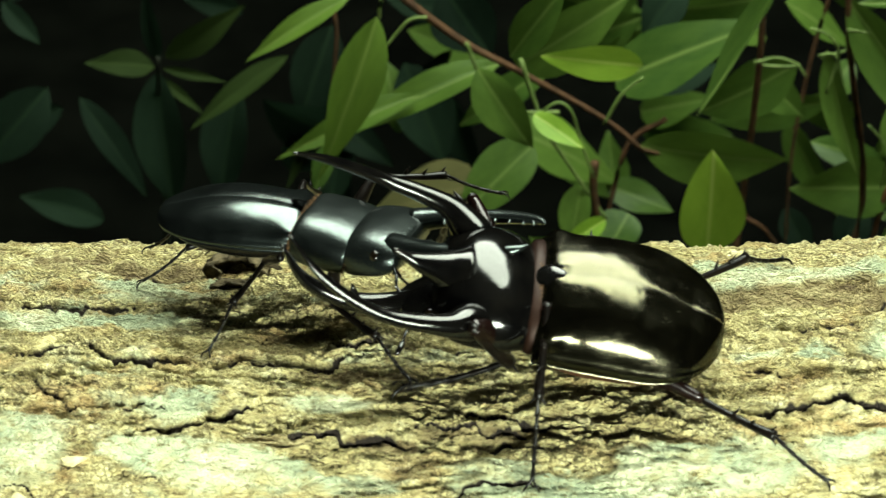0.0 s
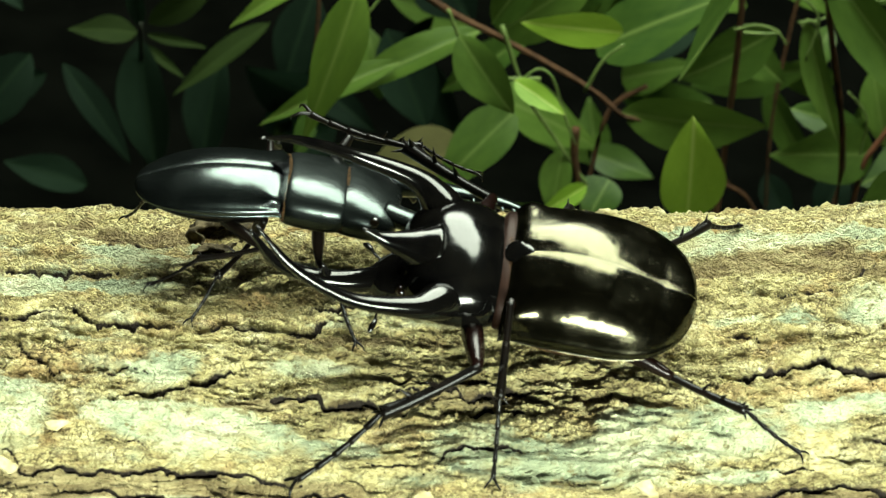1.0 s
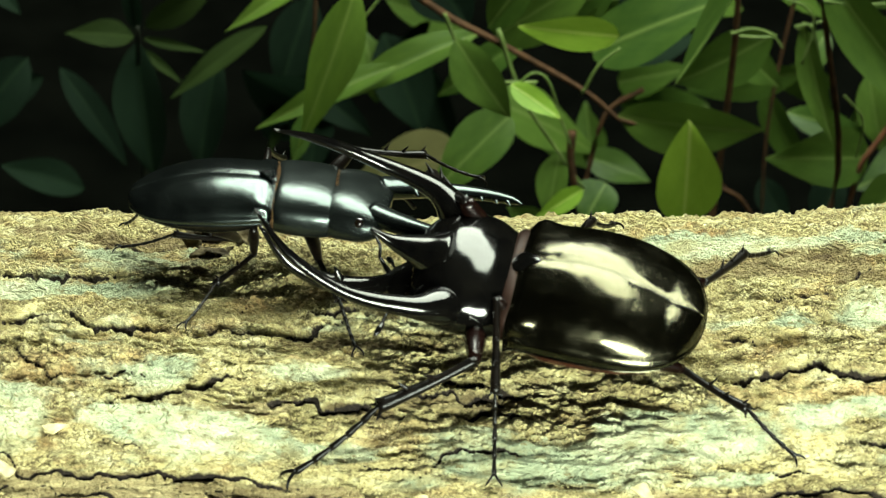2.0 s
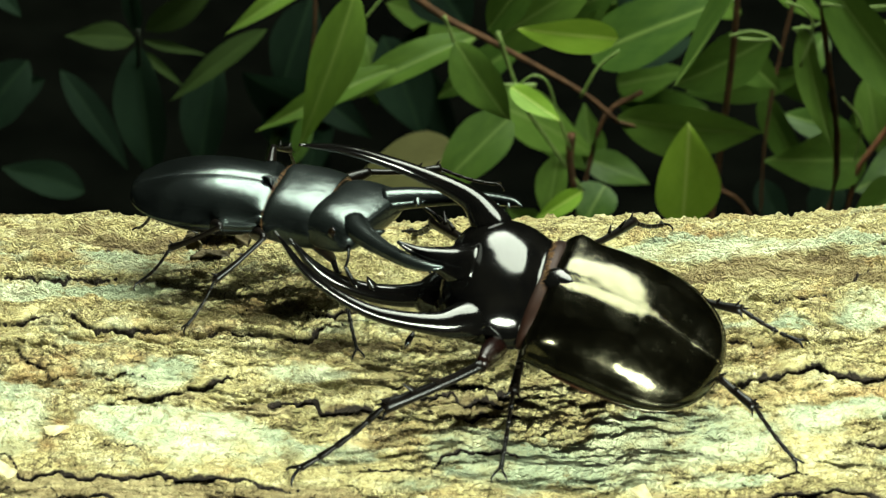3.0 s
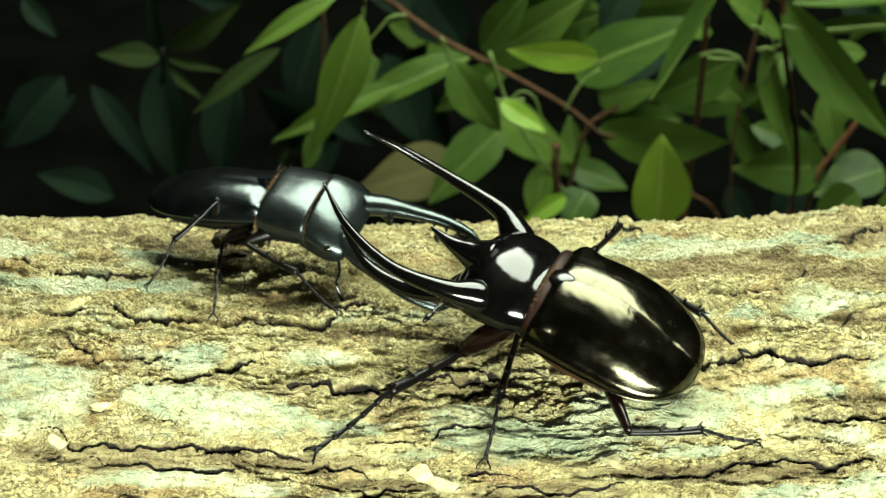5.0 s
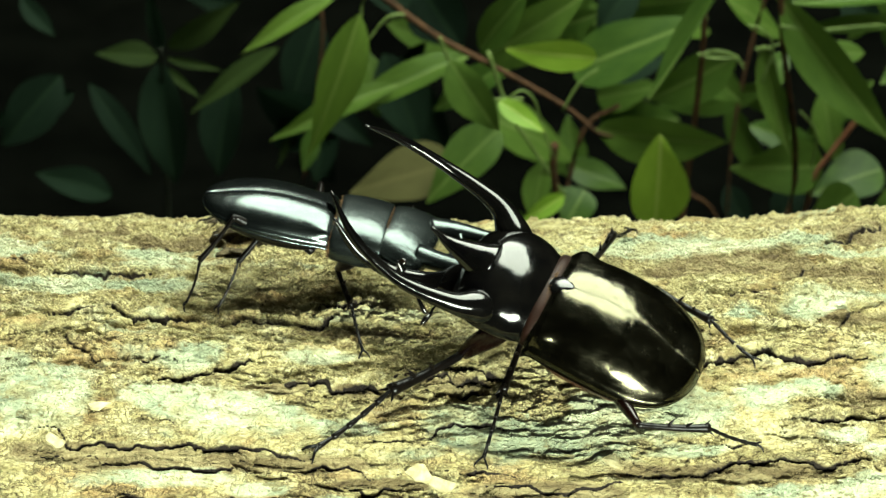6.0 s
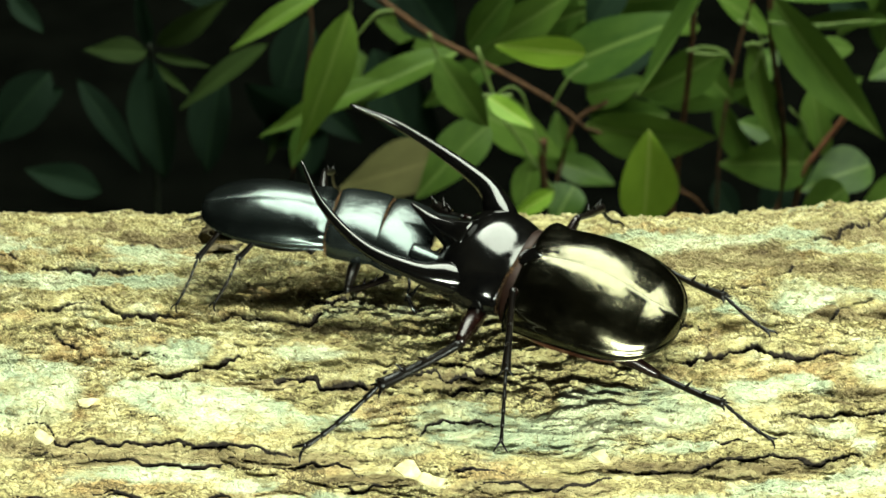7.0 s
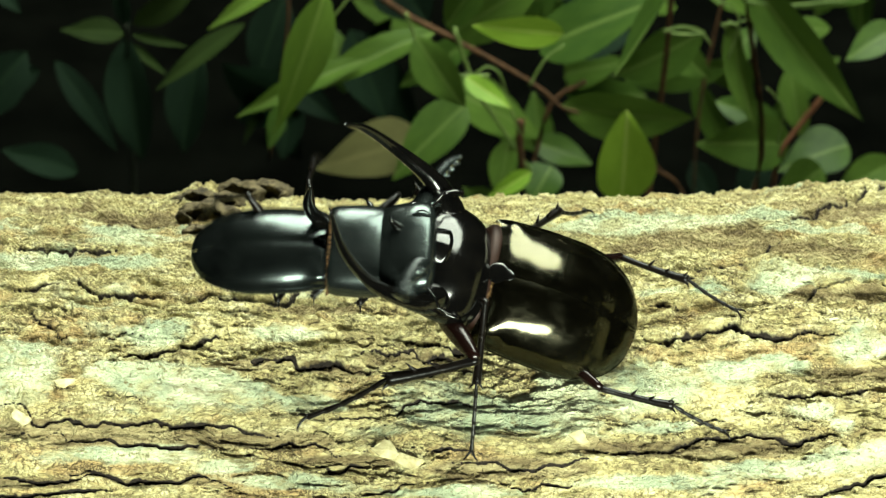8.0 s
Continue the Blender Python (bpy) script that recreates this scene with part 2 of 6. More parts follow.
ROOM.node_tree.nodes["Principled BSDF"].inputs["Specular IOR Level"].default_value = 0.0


# ---- mesh tools ----
def mesh_object(name, bm, mat, smooth=True):
    bmesh.ops.recalc_face_normals(bm, faces=bm.faces)
    me = bpy.data.meshes.new(name)
    bm.to_mesh(me)
    bm.free()
    me.materials.append(mat)
    if smooth:
        me.polygons.foreach_set("use_smooth", [True] * len(me.polygons))
    return new(name, me)


def part(name, bm, mat, parent, label="", at=None, smooth=True):
    ob = mesh_object(name, bm, mat, smooth)
    ob.parent = parent
    if at is not None:
        ob.matrix_basis = at
    return tagged(ob, label) if label else ob


def curve_points(points, steps):
    """Points of a smooth curve through the given ones."""
    p = [np.array(q, float) for q in points]
    p = [2 * p[0] - p[1], *p, 2 * p[-1] - p[-2]]
    out = []
    for i in range(1, len(p) - 2):
        for k in range(steps):
            u = k / steps
            a, b, c, d = p[i - 1], p[i], p[i + 1], p[i + 2]
            out.append(0.5 * (2 * b + (c - a) * u + (2 * a - 5 * b + 4 * c - d) * u * u + (3 * b - a - 3 * c + d) * u ** 3))
    out.append(p[-2])
    return out


def tube(bm, points, radii, sides=12, steps=6, flat=1.0):
    """A round, tapered, closed rod along a smooth curve; flat squeezes it along its own up direction."""
    pts = curve_points(points, steps)
    rad = [q[0] for q in curve_points([(r, 0, 0) for r in radii], steps)]
    up = np.array([0.0, 0.0, 1.0])
    rings = []
    for i, (c, r) in enumerate(zip(pts, rad)):
        d = pts[min(i + 1, len(pts) - 1)] - pts[max(i - 1, 0)]
        d = d / (np.linalg.norm(d) + 1e-12)
        if abs(d @ up) > 0.97:
            up = np.array([1.0, 0.0, 0.0])
        side = np.cross(d, up)
        side /= np.linalg.norm(side)
        top = np.cross(side, d)
        rings.append([bm.verts.new(c + max(r, 1e-5) * (math.cos(a) * side + flat * math.sin(a) * top))
                      for a in (2 * math.pi * k / sides for k in range(sides))])
    for a, b in zip(rings, rings[1:]):
        for k in range(sides):
            bm.faces.new((a[k], a[(k + 1) % sides], b[(k + 1) % sides], b[k]))
    bm.faces.new(rings[0][::-1])
    bm.faces.new(rings[-1])


def hull(bm, stations, sides=28, power=2.3, steps=5):
    """A rounded body along x. Stations: x, half width, top z, bottom z."""
    st = curve_points([(a, b, c) for a, b, c, d in stations], steps)
    bo = [q[0] for q in curve_points([(d, 0, 0) for a, b, c, d in stations], steps)]
    rings = []
    for (x, w, top), low in zip(st, bo):
        mid = low + 0.42 * (top - low)
        ring = []
        for k in range(sides):
            a = 2 * math.pi * k / sides
            ca, sa = math.cos(a), math.sin(a)
            y = max(w, 1e-5) * math.copysign(abs(ca) ** (2 / power), ca)
            z = mid + ((top - mid) if sa > 0 else (mid - low)) * math.copysign(abs(sa) ** (2 / power), sa)
            ring.append(bm.verts.new((x, y, z)))
        rings.append(ring)
    for a, b in zip(rings, rings[1:]):
        for k in range(sides):
            bm.faces.new((a[k], a[(k + 1) % sides], b[(k + 1) % sides], b[k]))
    bm.faces.new(rings[0][::-1])
    bm.faces.new(rings[-1])


def shifted(bm, origin):
    bmesh.ops.translate(bm, verts=bm.verts, vec=-Vector(origin))
    return bm


def value_noise(x, y, seed):
    xi, yi = np.floor(x).astype(np.int64), np.floor(y).astype(np.int64)
    fx, fy = x - xi, y - yi
    fx, fy = fx * fx * fx * (fx * (fx * 6 - 15) + 10), fy * fy * fy * (fy * (fy * 6 - 15) + 10)

    def corner(i, j):
        h = (i * 374761393 + j * 668265263 + seed * 974711) & 0x7FFFFFFF
        h = ((h ^ (h >> 13)) * 1274126177) & 0x7FFFFFFF
        return ((h ^ (h >> 16)) & 0xFFFF) / 32767.5 - 1.0

    a = corner(xi, yi) * (1 - fx) + corner(xi + 1, yi) * fx
    b = corner(xi, yi + 1) * (1 - fx) + corner(xi + 1, yi + 1) * fx
    return a * (1 - fy) + b * fy


def fbm(x, y, seed, octaves=4, gain=0.5):
    total, amp = np.zeros_like(x), 1.0
    for k in range(octaves):
        total += amp * value_noise(x * 2.03 ** k + 17.3 * k, y * 2.03 ** k - 9.1 * k, seed + k)
        amp *= gain
    return total


def step_between(a, b, v):
    u = np.clip((v - a) / (b - a), 0, 1)
    return u * u * (3 - 2 * u)


# ---- the log ----
LOG_R = 0.09
CRACKS, LICHEN, FURROWS = [], [], []


def crack(depth, width, roll, *points):
    """A fissure in the bark: depth and width, how far the bark above rolls down into it, and points along the log and round it from its crest, in millimetres."""
    CRACKS.append((depth, width, roll, points))


def lichen(along, around, half_length, half_width):
    """A smooth pale patch, in millimetres."""
    LICHEN.append((along, around, half_length, half_width))


def furrow(along, around, half_length, half_width):
    """A patch where the outer bark is torn off, in millimetres."""
    FURROWS.append((along, around, half_length, half_width))


crack(2.0, 1.0, 2.6, (-83.9, 19.9), (-78.0, 19.5), (-72.2, 18.3), (-70.5, 16.2), (-67.5, 18.1), (-63.8, 20.1), (-60.8, 20.8), (-57.4, 18.6), (-51.5, 17.9), (-49.1, 20.1), (-43.7, 19.9), (-42.0, 17.7), (-39.7, 18.1), (-37.8, 19.9), (-31.9, 19.9), (-26.0, 20.4))
crack(1.6, 0.8, 2.2, (-35.5, 19.8), (-29.5, 20.7), (-25.4, 20.1), (-21.9, 17.8), (-18.4, 16.9))
crack(1.4, 0.8, 1.6, (-31.0, 10.7), (-26.1, 13.3), (-21.3, 15.6), (-14.2, 15.5), (-9.5, 14.2), (-1.1, 16.1), (6.0, 15.5))
crack(1.2, 0.7, 1.2, (-39.8, 15.6), (-38.1, 12.7), (-34.5, 11.7))
crack(1.7, 0.9, 1.4, (-84.8, 24.4), (-80.7, 24.7), (-77.6, 27.2), (-74.6, 28.8), (-71.6, 31.4), (-68.0, 31.6), (-65.1, 31.4))
crack(1.1, 0.6, 0, (-67.2, 28.0), (-65.7, 30.3), (-65.1, 31.6))
crack(1.3, 0.7, 0, (-65.0, 33.4), (-62.1, 32.6), (-59.2, 31.1), (-55.4, 31.4))
crack(2.4, 1.0, 0.6, (-61.1, 37.5), (-56.1, 36.4), (-50.9, 36.1), (-49.2, 35.2), (-46.3, 33.1), (-43.4, 32.5), (-40.5, 31.6), (-36.4, 31.4))
crack(1.8, 0.9, 1.0, (-38.4, 35.6), (-35.1, 35.6), (-33.3, 37.1), (-29.2, 37.8), (-24.0, 37.4), (-22.8, 38.2), (-17.5, 37.8), (-14.0, 37.4), (-10.5, 40.0), (-7.0, 39.0))
crack(1.7, 0.9, 1.6, (-14.3, 33.1), (-9.4, 33.7), (-4.7, 33.7), (-2.3, 32.8), (1.8, 32.6), (5.9, 32.6), (9.4, 33.4), (15.3, 33.4), (18.8, 34.6))
crack(1.4, 0.9, 1.0, (-3.5, 37.8), (2.4, 38.5), (9.4, 37.8), (14.0, 39.0), (18.7, 40.7))
crack(1.3, 0.8, 0.8, (-9.4, 35.6), (-3.5, 35.2), (2.4, 36.1), (9.4, 35.2), (15.2, 36.6))
crack(1.7, 0.8, 1.6, (-83.6, 48.6), (-80.1, 48.8), (-77.2, 50.8), (-76.5, 52.1), (-69.6, 52.5), (-60.3, 52.7), (-54.5, 52.1), (-49.9, 51.7), (-48.7, 52.5), (-39.4, 53.4), (-31.3, 54.6), (-25.5, 55.3))
crack(1.8, 1.0, 1.8, (-83.4, 55.3), (-76.4, 55.0))
crack(1.3, 0.9, 1.0, (-73.0, 55.3), (-66.0, 55.9), (-57.9, 57.2), (-48.6, 57.5), (-39.3, 57.8))
crack(1.4, 0.9, 1.2, (-33.6, 57.2), (-28.9, 57.8), (-24.3, 57.2), (-18.5, 56.5), (-16.2, 57.8), (-11.6, 59.0))
crack(1.2, 0.6, 0, (-63.4, 46.2), (-60.5, 46.2), (-56.4, 46.8), (-54.6, 47.2))
crack(1.5, 0.9, 1.2, (-21.9, 60.9), (-18.5, 61.7), (-13.8, 62.1), (-9.2, 61.5), (-4.6, 60.9))
crack(1.4, 0.8, 0.8, (-13.9, 50.8), (-10.4, 51.4), (-4.6, 50.8))
crack(1.4, 0.7, 0.8, (-4.6, 52.5), (-1.7, 50.1), (0.0, 48.2), (2.3, 46.8), (8.2, 46.8), (15.1, 47.5))
crack(1.4, 0.8, 0.8, (-8.7, 59.0), (-6.9, 57.2), (-3.5, 56.3))
crack(0.9, 0.7, 0.8, (1.2, 57.2), (3.5, 57.8), (9.3, 58.4), (15.1, 58.8))
crack(1.0, 0.8, 0.8, (9.3, 60.9), (17.4, 60.9), (20.8, 61.7), (26.6, 62.2), (32.4, 60.9), (38.2, 60.3))
crack(1.4, 0.7, 0.6, (32.5, 55.5), (34.8, 55.0), (37.1, 56.3), (40.6, 55.9))
crack(1.8, 0.8, 1.6, (38.2, 57.8), (45.2, 58.4), (49.8, 58.7), (54.4, 57.8), (59.1, 55.9), (64.9, 55.5), (71.9, 55.3), (78.8, 55.5), (84.6, 55.5), (87.6, 55.0), (89.3, 56.5), (91.5, 57.2))
crack(1.2, 0.7, 0.8, (54.6, 51.4), (60.4, 52.7), (63.9, 51.7), (66.8, 52.7))
crack(2.2, 0.9, 1.6, (73.4, 46.6), (79.2, 45.8), (81.6, 44.8), (85.1, 45.1), (88.5, 46.2), (94.4, 44.8), (98.9, 44.5), (107.3, 44.0))
crack(2.0, 0.9, 1.8, (48.2, 28.7), (50.5, 31.1), (54.0, 32.2), (59.9, 30.8), (65.9, 29.2), (68.2, 28.7), (69.3, 30.3), (71.6, 31.9), (79.9, 31.6), (84.7, 29.5), (88.1, 30.6), (91.7, 30.6))
crack(1.7, 0.8, 2.0, (79.7, 24.2), (82.7, 23.0), (84.0, 21.3), (86.5, 18.6), (92.5, 17.7), (97.3, 17.1), (100.5, 19.0), (108.9, 19.7))
crack(1.8, 1.0, 2.4, (77.0, -10.1), (78.7, -8.8), (82.4, -8.8), (87.6, -14.0), (95.3, -19.3), (104.8, -31.4), (114.9, -43.4))
crack(1.3, 0.8, 1.0, (60.3, 8.9), (64.4, 9.3), (69.3, 7.8), (71.7, 6.7))
crack(1.2, 0.8, 1.0, (48.5, 20.4), (52.6, 22.5), (56.1, 22.1), (57.8, 23.8))
crack(1.4, 1.2, 1.6, (-77.8, -24.1), (-73.3, -20.0), (-69.7, -21.0))
crack(1.7, 1.2, 2.0, (-71.6, -12.1), (-67.9, -11.4), (-63.2, -15.0), (-55.9, -14.2), (-47.5, -15.8))
crack(1.3, 0.8, 1.0, (-93.7, -0.8), (-86.4, 0.2), (-80.3, 2.2), (-74.2, 3.3), (-68.3, 2.2), (-59.9, 1.7))
crack(1.6, 0.9, 1.4, (-68.1, 63.7), (-64.6, 63.9), (-60.0, 64.9), (-53.1, 65.1), (-48.4, 65.4), (-42.7, 63.9), (-39.2, 64.5), (-35.7, 66.1), (-39.2, 66.6))
crack(1.6, 0.9, 1.6, (83.1, 69.0), (87.8, 66.9), (92.4, 66.6), (94.8, 64.5), (98.0, 63.9), (106.4, 63.0))
crack(1.4, 1.0, 1.4, (-87.7, 64.9), (-78.4, 65.1), (-70.4, 64.9), (-63.5, 64.6))
crack(1.5, 1.0, 1.2, (-87.6, 68.5), (-76.1, 67.8), (-68.0, 67.3), (-59.9, 67.8))
crack(1.4, 0.8, 1.2, (-13.8, 68.1), (-9.2, 67.8), (-2.3, 66.3), (3.5, 65.1))
crack(1.2, 0.8, 1.0, (18.5, 65.1), (24.3, 66.1), (32.3, 65.9), (35.8, 65.1))
crack(1.1, 0.8, 0.8, (70.6, 5.6), (76.8, 2.1), (80.7, -1.7), (83.2, -3.6))
crack(1.1, 0.8, 0.8, (78.8, 8.9), (84.6, 10.5), (90.7, 8.9))
lichen(-83.6, -10.4, 11.6, 6.7)
lichen(-78.8, 7.4, 16.0, 4.6)
lichen(-62.9, -9.4, 13.5, 3.7)
lichen(-55.4, -4.3, 11.0, 4.2)
lichen(-47.2, -8.8, 4.9, 3.1)
lichen(-62.0, 6.2, 13.0, 3.2)
lichen(-79.9, 40.7, 9.2, 6.1)
lichen(-45.4, 44.1, 18.4, 6.4)
lichen(-58.3, 41.4, 9.8, 3.4)
lichen(-32.6, 44.8, 11.0, 4.7)
lichen(38.0, 41.5, 12.0, 4.0)
lichen(50.0, 46.5, 13.0, 4.0)
lichen(5.0, 46.0, 11.0, 4.0)
lichen(-22.3, 30.0, 8.0, 2.2)
lichen(-51.6, 31.9, 5.1, 2.7)
lichen(-56.6, 59.3, 18.4, 2.5)
lichen(-27.7, 65.1, 11.0, 2.1)
lichen(-20.3, 46.8, 8.6, 3.5)
lichen(-37.0, 62.1, 7.3, 1.7)
lichen(3.5, 43.2, 13.5, 3.2)
lichen(7.0, 50.1, 9.8, 3.4)
lichen(23.3, 48.8, 14.7, 5.0)
lichen(33.8, 44.8, 8.6, 4.0)
lichen(53.6, 43.4, 11.6, 6.1)
lichen(66.6, 40.7, 8.0, 6.1)
lichen(77.2, 37.8, 7.3, 2.9)
lichen(93.8, 34.1, 8.0, 5.0)
lichen(84.9, 49.5, 6.1, 2.3)
lichen(90.0, 52.1, 3.7, 3.3)
lichen(49.7, 65.1, 24.5, 2.4)
lichen(74.0, 62.7, 18.4, 2.9)
lichen(90.3, 60.9, 11.0, 2.7)
lichen(78.3, 17.7, 6.7, 3.2)
lichen(94.0, 12.9, 8.6, 3.1)
lichen(51.0, 16.8, 8.0, 2.0)
lichen(64.0, 17.7, 4.9, 2.2)
lichen(52.1, -10.4, 29.4, 3.7)
lichen(88.2, -5.8, 14.7, 1.7)
lichen(9.2, 67.3, 20.8, 1.4)
lichen(53.4, 52.7, 8.6, 1.8)
lichen(-9.3, 54.0, 8.6, 2.0)
lichen(-88.8, 37.8, 7.3, 8.4)
lichen(-81.9, 34.9, 9.8, 2.9)
lichen(105.7, 31.9, 7.3, 8.8)
lichen(104.2, 59.0, 7.3, 5.0)
lichen(-91.9, -8.7, 7.3, 8.4)
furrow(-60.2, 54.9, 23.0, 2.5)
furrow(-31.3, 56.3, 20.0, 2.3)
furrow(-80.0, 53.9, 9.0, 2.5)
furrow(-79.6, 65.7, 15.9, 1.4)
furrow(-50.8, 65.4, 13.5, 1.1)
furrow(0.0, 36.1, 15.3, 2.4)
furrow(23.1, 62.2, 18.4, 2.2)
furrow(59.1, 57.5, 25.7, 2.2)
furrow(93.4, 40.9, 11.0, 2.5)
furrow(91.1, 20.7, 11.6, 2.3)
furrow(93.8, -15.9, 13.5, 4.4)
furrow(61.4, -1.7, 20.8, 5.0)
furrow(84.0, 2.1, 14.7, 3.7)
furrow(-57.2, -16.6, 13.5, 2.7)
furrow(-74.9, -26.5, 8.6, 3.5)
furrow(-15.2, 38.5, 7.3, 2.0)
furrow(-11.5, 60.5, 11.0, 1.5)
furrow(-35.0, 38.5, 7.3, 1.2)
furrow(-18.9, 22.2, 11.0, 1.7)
KNOT = (-34.6, -35.3)


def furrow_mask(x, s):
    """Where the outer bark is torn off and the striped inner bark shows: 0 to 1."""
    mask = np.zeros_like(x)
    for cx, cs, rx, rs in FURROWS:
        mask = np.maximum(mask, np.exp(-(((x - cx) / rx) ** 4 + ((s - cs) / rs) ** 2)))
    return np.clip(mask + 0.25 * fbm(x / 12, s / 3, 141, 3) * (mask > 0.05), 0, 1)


def lichen_mask(x, s):
    mask = np.zeros_like(x)
    for cx, cs, rx, rs in LICHEN:
        mask = np.maximum(mask, np.exp(-(((x - cx) / rx) ** 2 + ((s - cs) / rs) ** 2)))
    return mask


def fissures(x, s):
    """Long broken fissures along the grain, and short fine ones: 0 to 1 each."""
    wx, ws = 5.0 * fbm(x / 24, s / 14, 5, 3), 2.6 * fbm(x / 16 + 40, s / 9, 9, 3)
    line = np.abs(fbm((x + 1.4 * wx) / 34, (s + ws) / 5.6, 33, 3))
    long_ones = step_between(-0.15, 0.35, fbm(x / 26, s / 12, 51, 2)) * (1 - step_between(0.02, 0.075, line))
    fine = np.abs(fbm((x + wx) / 8.5, (s + ws) / 2.0, 61, 3))
    short_ones = step_between(-0.2, 0.3, fbm(x / 15, s / 9, 71, 2)) * (1 - step_between(0.0, 0.15, fine))
    # lichen grows over them
    bare = 1 - 0.75 * step_between(0.25, 0.75, lichen_mask(x, s))
    return long_ones * bare, short_ones * bare


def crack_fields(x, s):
    """The long fissures' relief in millimetres, and how strongly shade is painted in them, 0 to 1."""
    relief, fissure_shade = np.zeros_like(x), np.zeros_like(x)
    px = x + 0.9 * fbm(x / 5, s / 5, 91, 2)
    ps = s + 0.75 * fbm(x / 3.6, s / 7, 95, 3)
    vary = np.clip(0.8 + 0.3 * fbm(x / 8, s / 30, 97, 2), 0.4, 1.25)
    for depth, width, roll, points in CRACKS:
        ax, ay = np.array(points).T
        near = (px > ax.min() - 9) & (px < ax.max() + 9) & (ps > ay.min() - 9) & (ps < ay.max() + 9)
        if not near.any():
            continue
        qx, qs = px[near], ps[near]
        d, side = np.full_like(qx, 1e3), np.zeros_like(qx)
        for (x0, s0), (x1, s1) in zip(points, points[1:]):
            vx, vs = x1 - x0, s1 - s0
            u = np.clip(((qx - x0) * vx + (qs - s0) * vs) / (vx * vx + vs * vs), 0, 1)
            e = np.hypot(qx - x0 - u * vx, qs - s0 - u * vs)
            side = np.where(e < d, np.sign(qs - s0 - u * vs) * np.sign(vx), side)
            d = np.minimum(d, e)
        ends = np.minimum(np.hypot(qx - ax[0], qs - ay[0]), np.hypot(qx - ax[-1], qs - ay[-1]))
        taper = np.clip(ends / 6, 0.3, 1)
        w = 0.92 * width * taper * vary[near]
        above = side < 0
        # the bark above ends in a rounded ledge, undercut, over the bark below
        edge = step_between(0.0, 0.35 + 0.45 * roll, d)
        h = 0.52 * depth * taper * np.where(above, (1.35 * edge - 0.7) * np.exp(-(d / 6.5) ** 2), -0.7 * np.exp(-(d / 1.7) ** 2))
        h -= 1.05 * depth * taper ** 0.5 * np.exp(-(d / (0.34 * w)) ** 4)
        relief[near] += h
        # painted shade: full in the groove, fainter on the ledge face above
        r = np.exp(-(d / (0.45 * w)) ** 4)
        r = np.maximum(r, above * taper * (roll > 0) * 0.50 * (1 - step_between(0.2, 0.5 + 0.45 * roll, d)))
        fissure_shade[near] = np.maximum(fissure_shade[near], r)
    return relief, fissure_shade


def bark_height(x, s):
    """Relief of the bark in millimetres, at millimetres along and round the log."""
    wx, ws = 5.0 * fbm(x / 24, s / 14, 5, 3), 2.6 * fbm(x / 16 + 40, s / 9, 9, 3)
    smooth = 1 - 0.50 * step_between(0.25, 0.75, lichen_mask(x, s))
    h = 2.2 * fbm(x / 70, s / 45, 1, 2)
    # flakes laid like shingles along the grain
    flake = fbm((x + wx) / 24, (s + ws) / 4.2, 21, 3) * 2.6
    frac = flake - np.floor(flake)
    h += 0.48 * (np.floor(flake) + step_between(0.0, 0.10, frac)) * (0.35 + 0.65 * smooth)
    small = fbm((x + wx) / 6.5, (s + ws) / 1.7, 27, 3) * 2.0
    h += 0.42 * (np.floor(small) + step_between(0.0, 0.10, small - np.floor(small))) * smooth
    # thin strata, each a ledge over the next
    layer = (s + 1.6 * ws + 0.02 * x) / 6.5 + 0.55 * fbm((x + wx) / 34, s / 9, 29, 3)
    h += 0.50 * smooth * (1 - step_between(0.0, 0.92, layer - np.floor(layer)) * 0.9) * (0.35 + 0.65 * step_between(-0.1, 0.4, fbm(x / 22, s / 8, 31, 2)))
    long_ones, short_ones = fissures(x, s)
    h -= 0.55 * long_ones + 0.45 * short_ones
    h += 0.52 * smooth * fbm(x / 3.4, s / 1.3, 81, 4, 0.66)
    h -= 0.75 * smooth * (1 - step_between(0.0, 0.22, np.abs(fbm((x + wx) / 4.2, (s + ws) / 1.25, 85, 2)))) * step_between(-0.5, 0.5, fbm(x / 9, s / 5, 88, 2))
    h += crack_fields(x, s)[0]
    # the lower flank is worn: its lips stand less proud
    worn = 0.6 * step_between(36, 44, s) * np.maximum(h - 0.4, 0)
    h -= worn
    torn = furrow_mask(x, s)
    h -= torn * (0.9 + 0.8 * np.abs(fbm((x + wx) / 16, (s + ws) / 1.3, 151, 3)))
    # the knot hole with its swollen rim
    kx, ks = KNOT
    turn = np.arctan2(s - ks, x - kx)
    r = np.hypot((x - kx) / 1.25, s - ks) * (1 + 0.12 * fbm(np.cos(turn) * 2, np.sin(turn) * 2, 111, 2))
    h += 1.2 * np.exp(-(r / 9.0) ** 2) - 6.0 * np.exp(-(r / 4.5) ** 4)
    r2 = np.hypot((x - kx + 9.5) / 1.2, s - ks - 1.0)
    h += (2.6 + 1.6 * fbm(x / 2.2, s / 2.2, 121, 3)) * np.exp(-(r2 / 4.6) ** 2)
    return h


def spaced(*stretches):
    """Coordinates with a spacing of their own in each stretch (from, to, step)."""
    return np.concatenate([np.arange(a, b, c) for a, b, c in stretches])


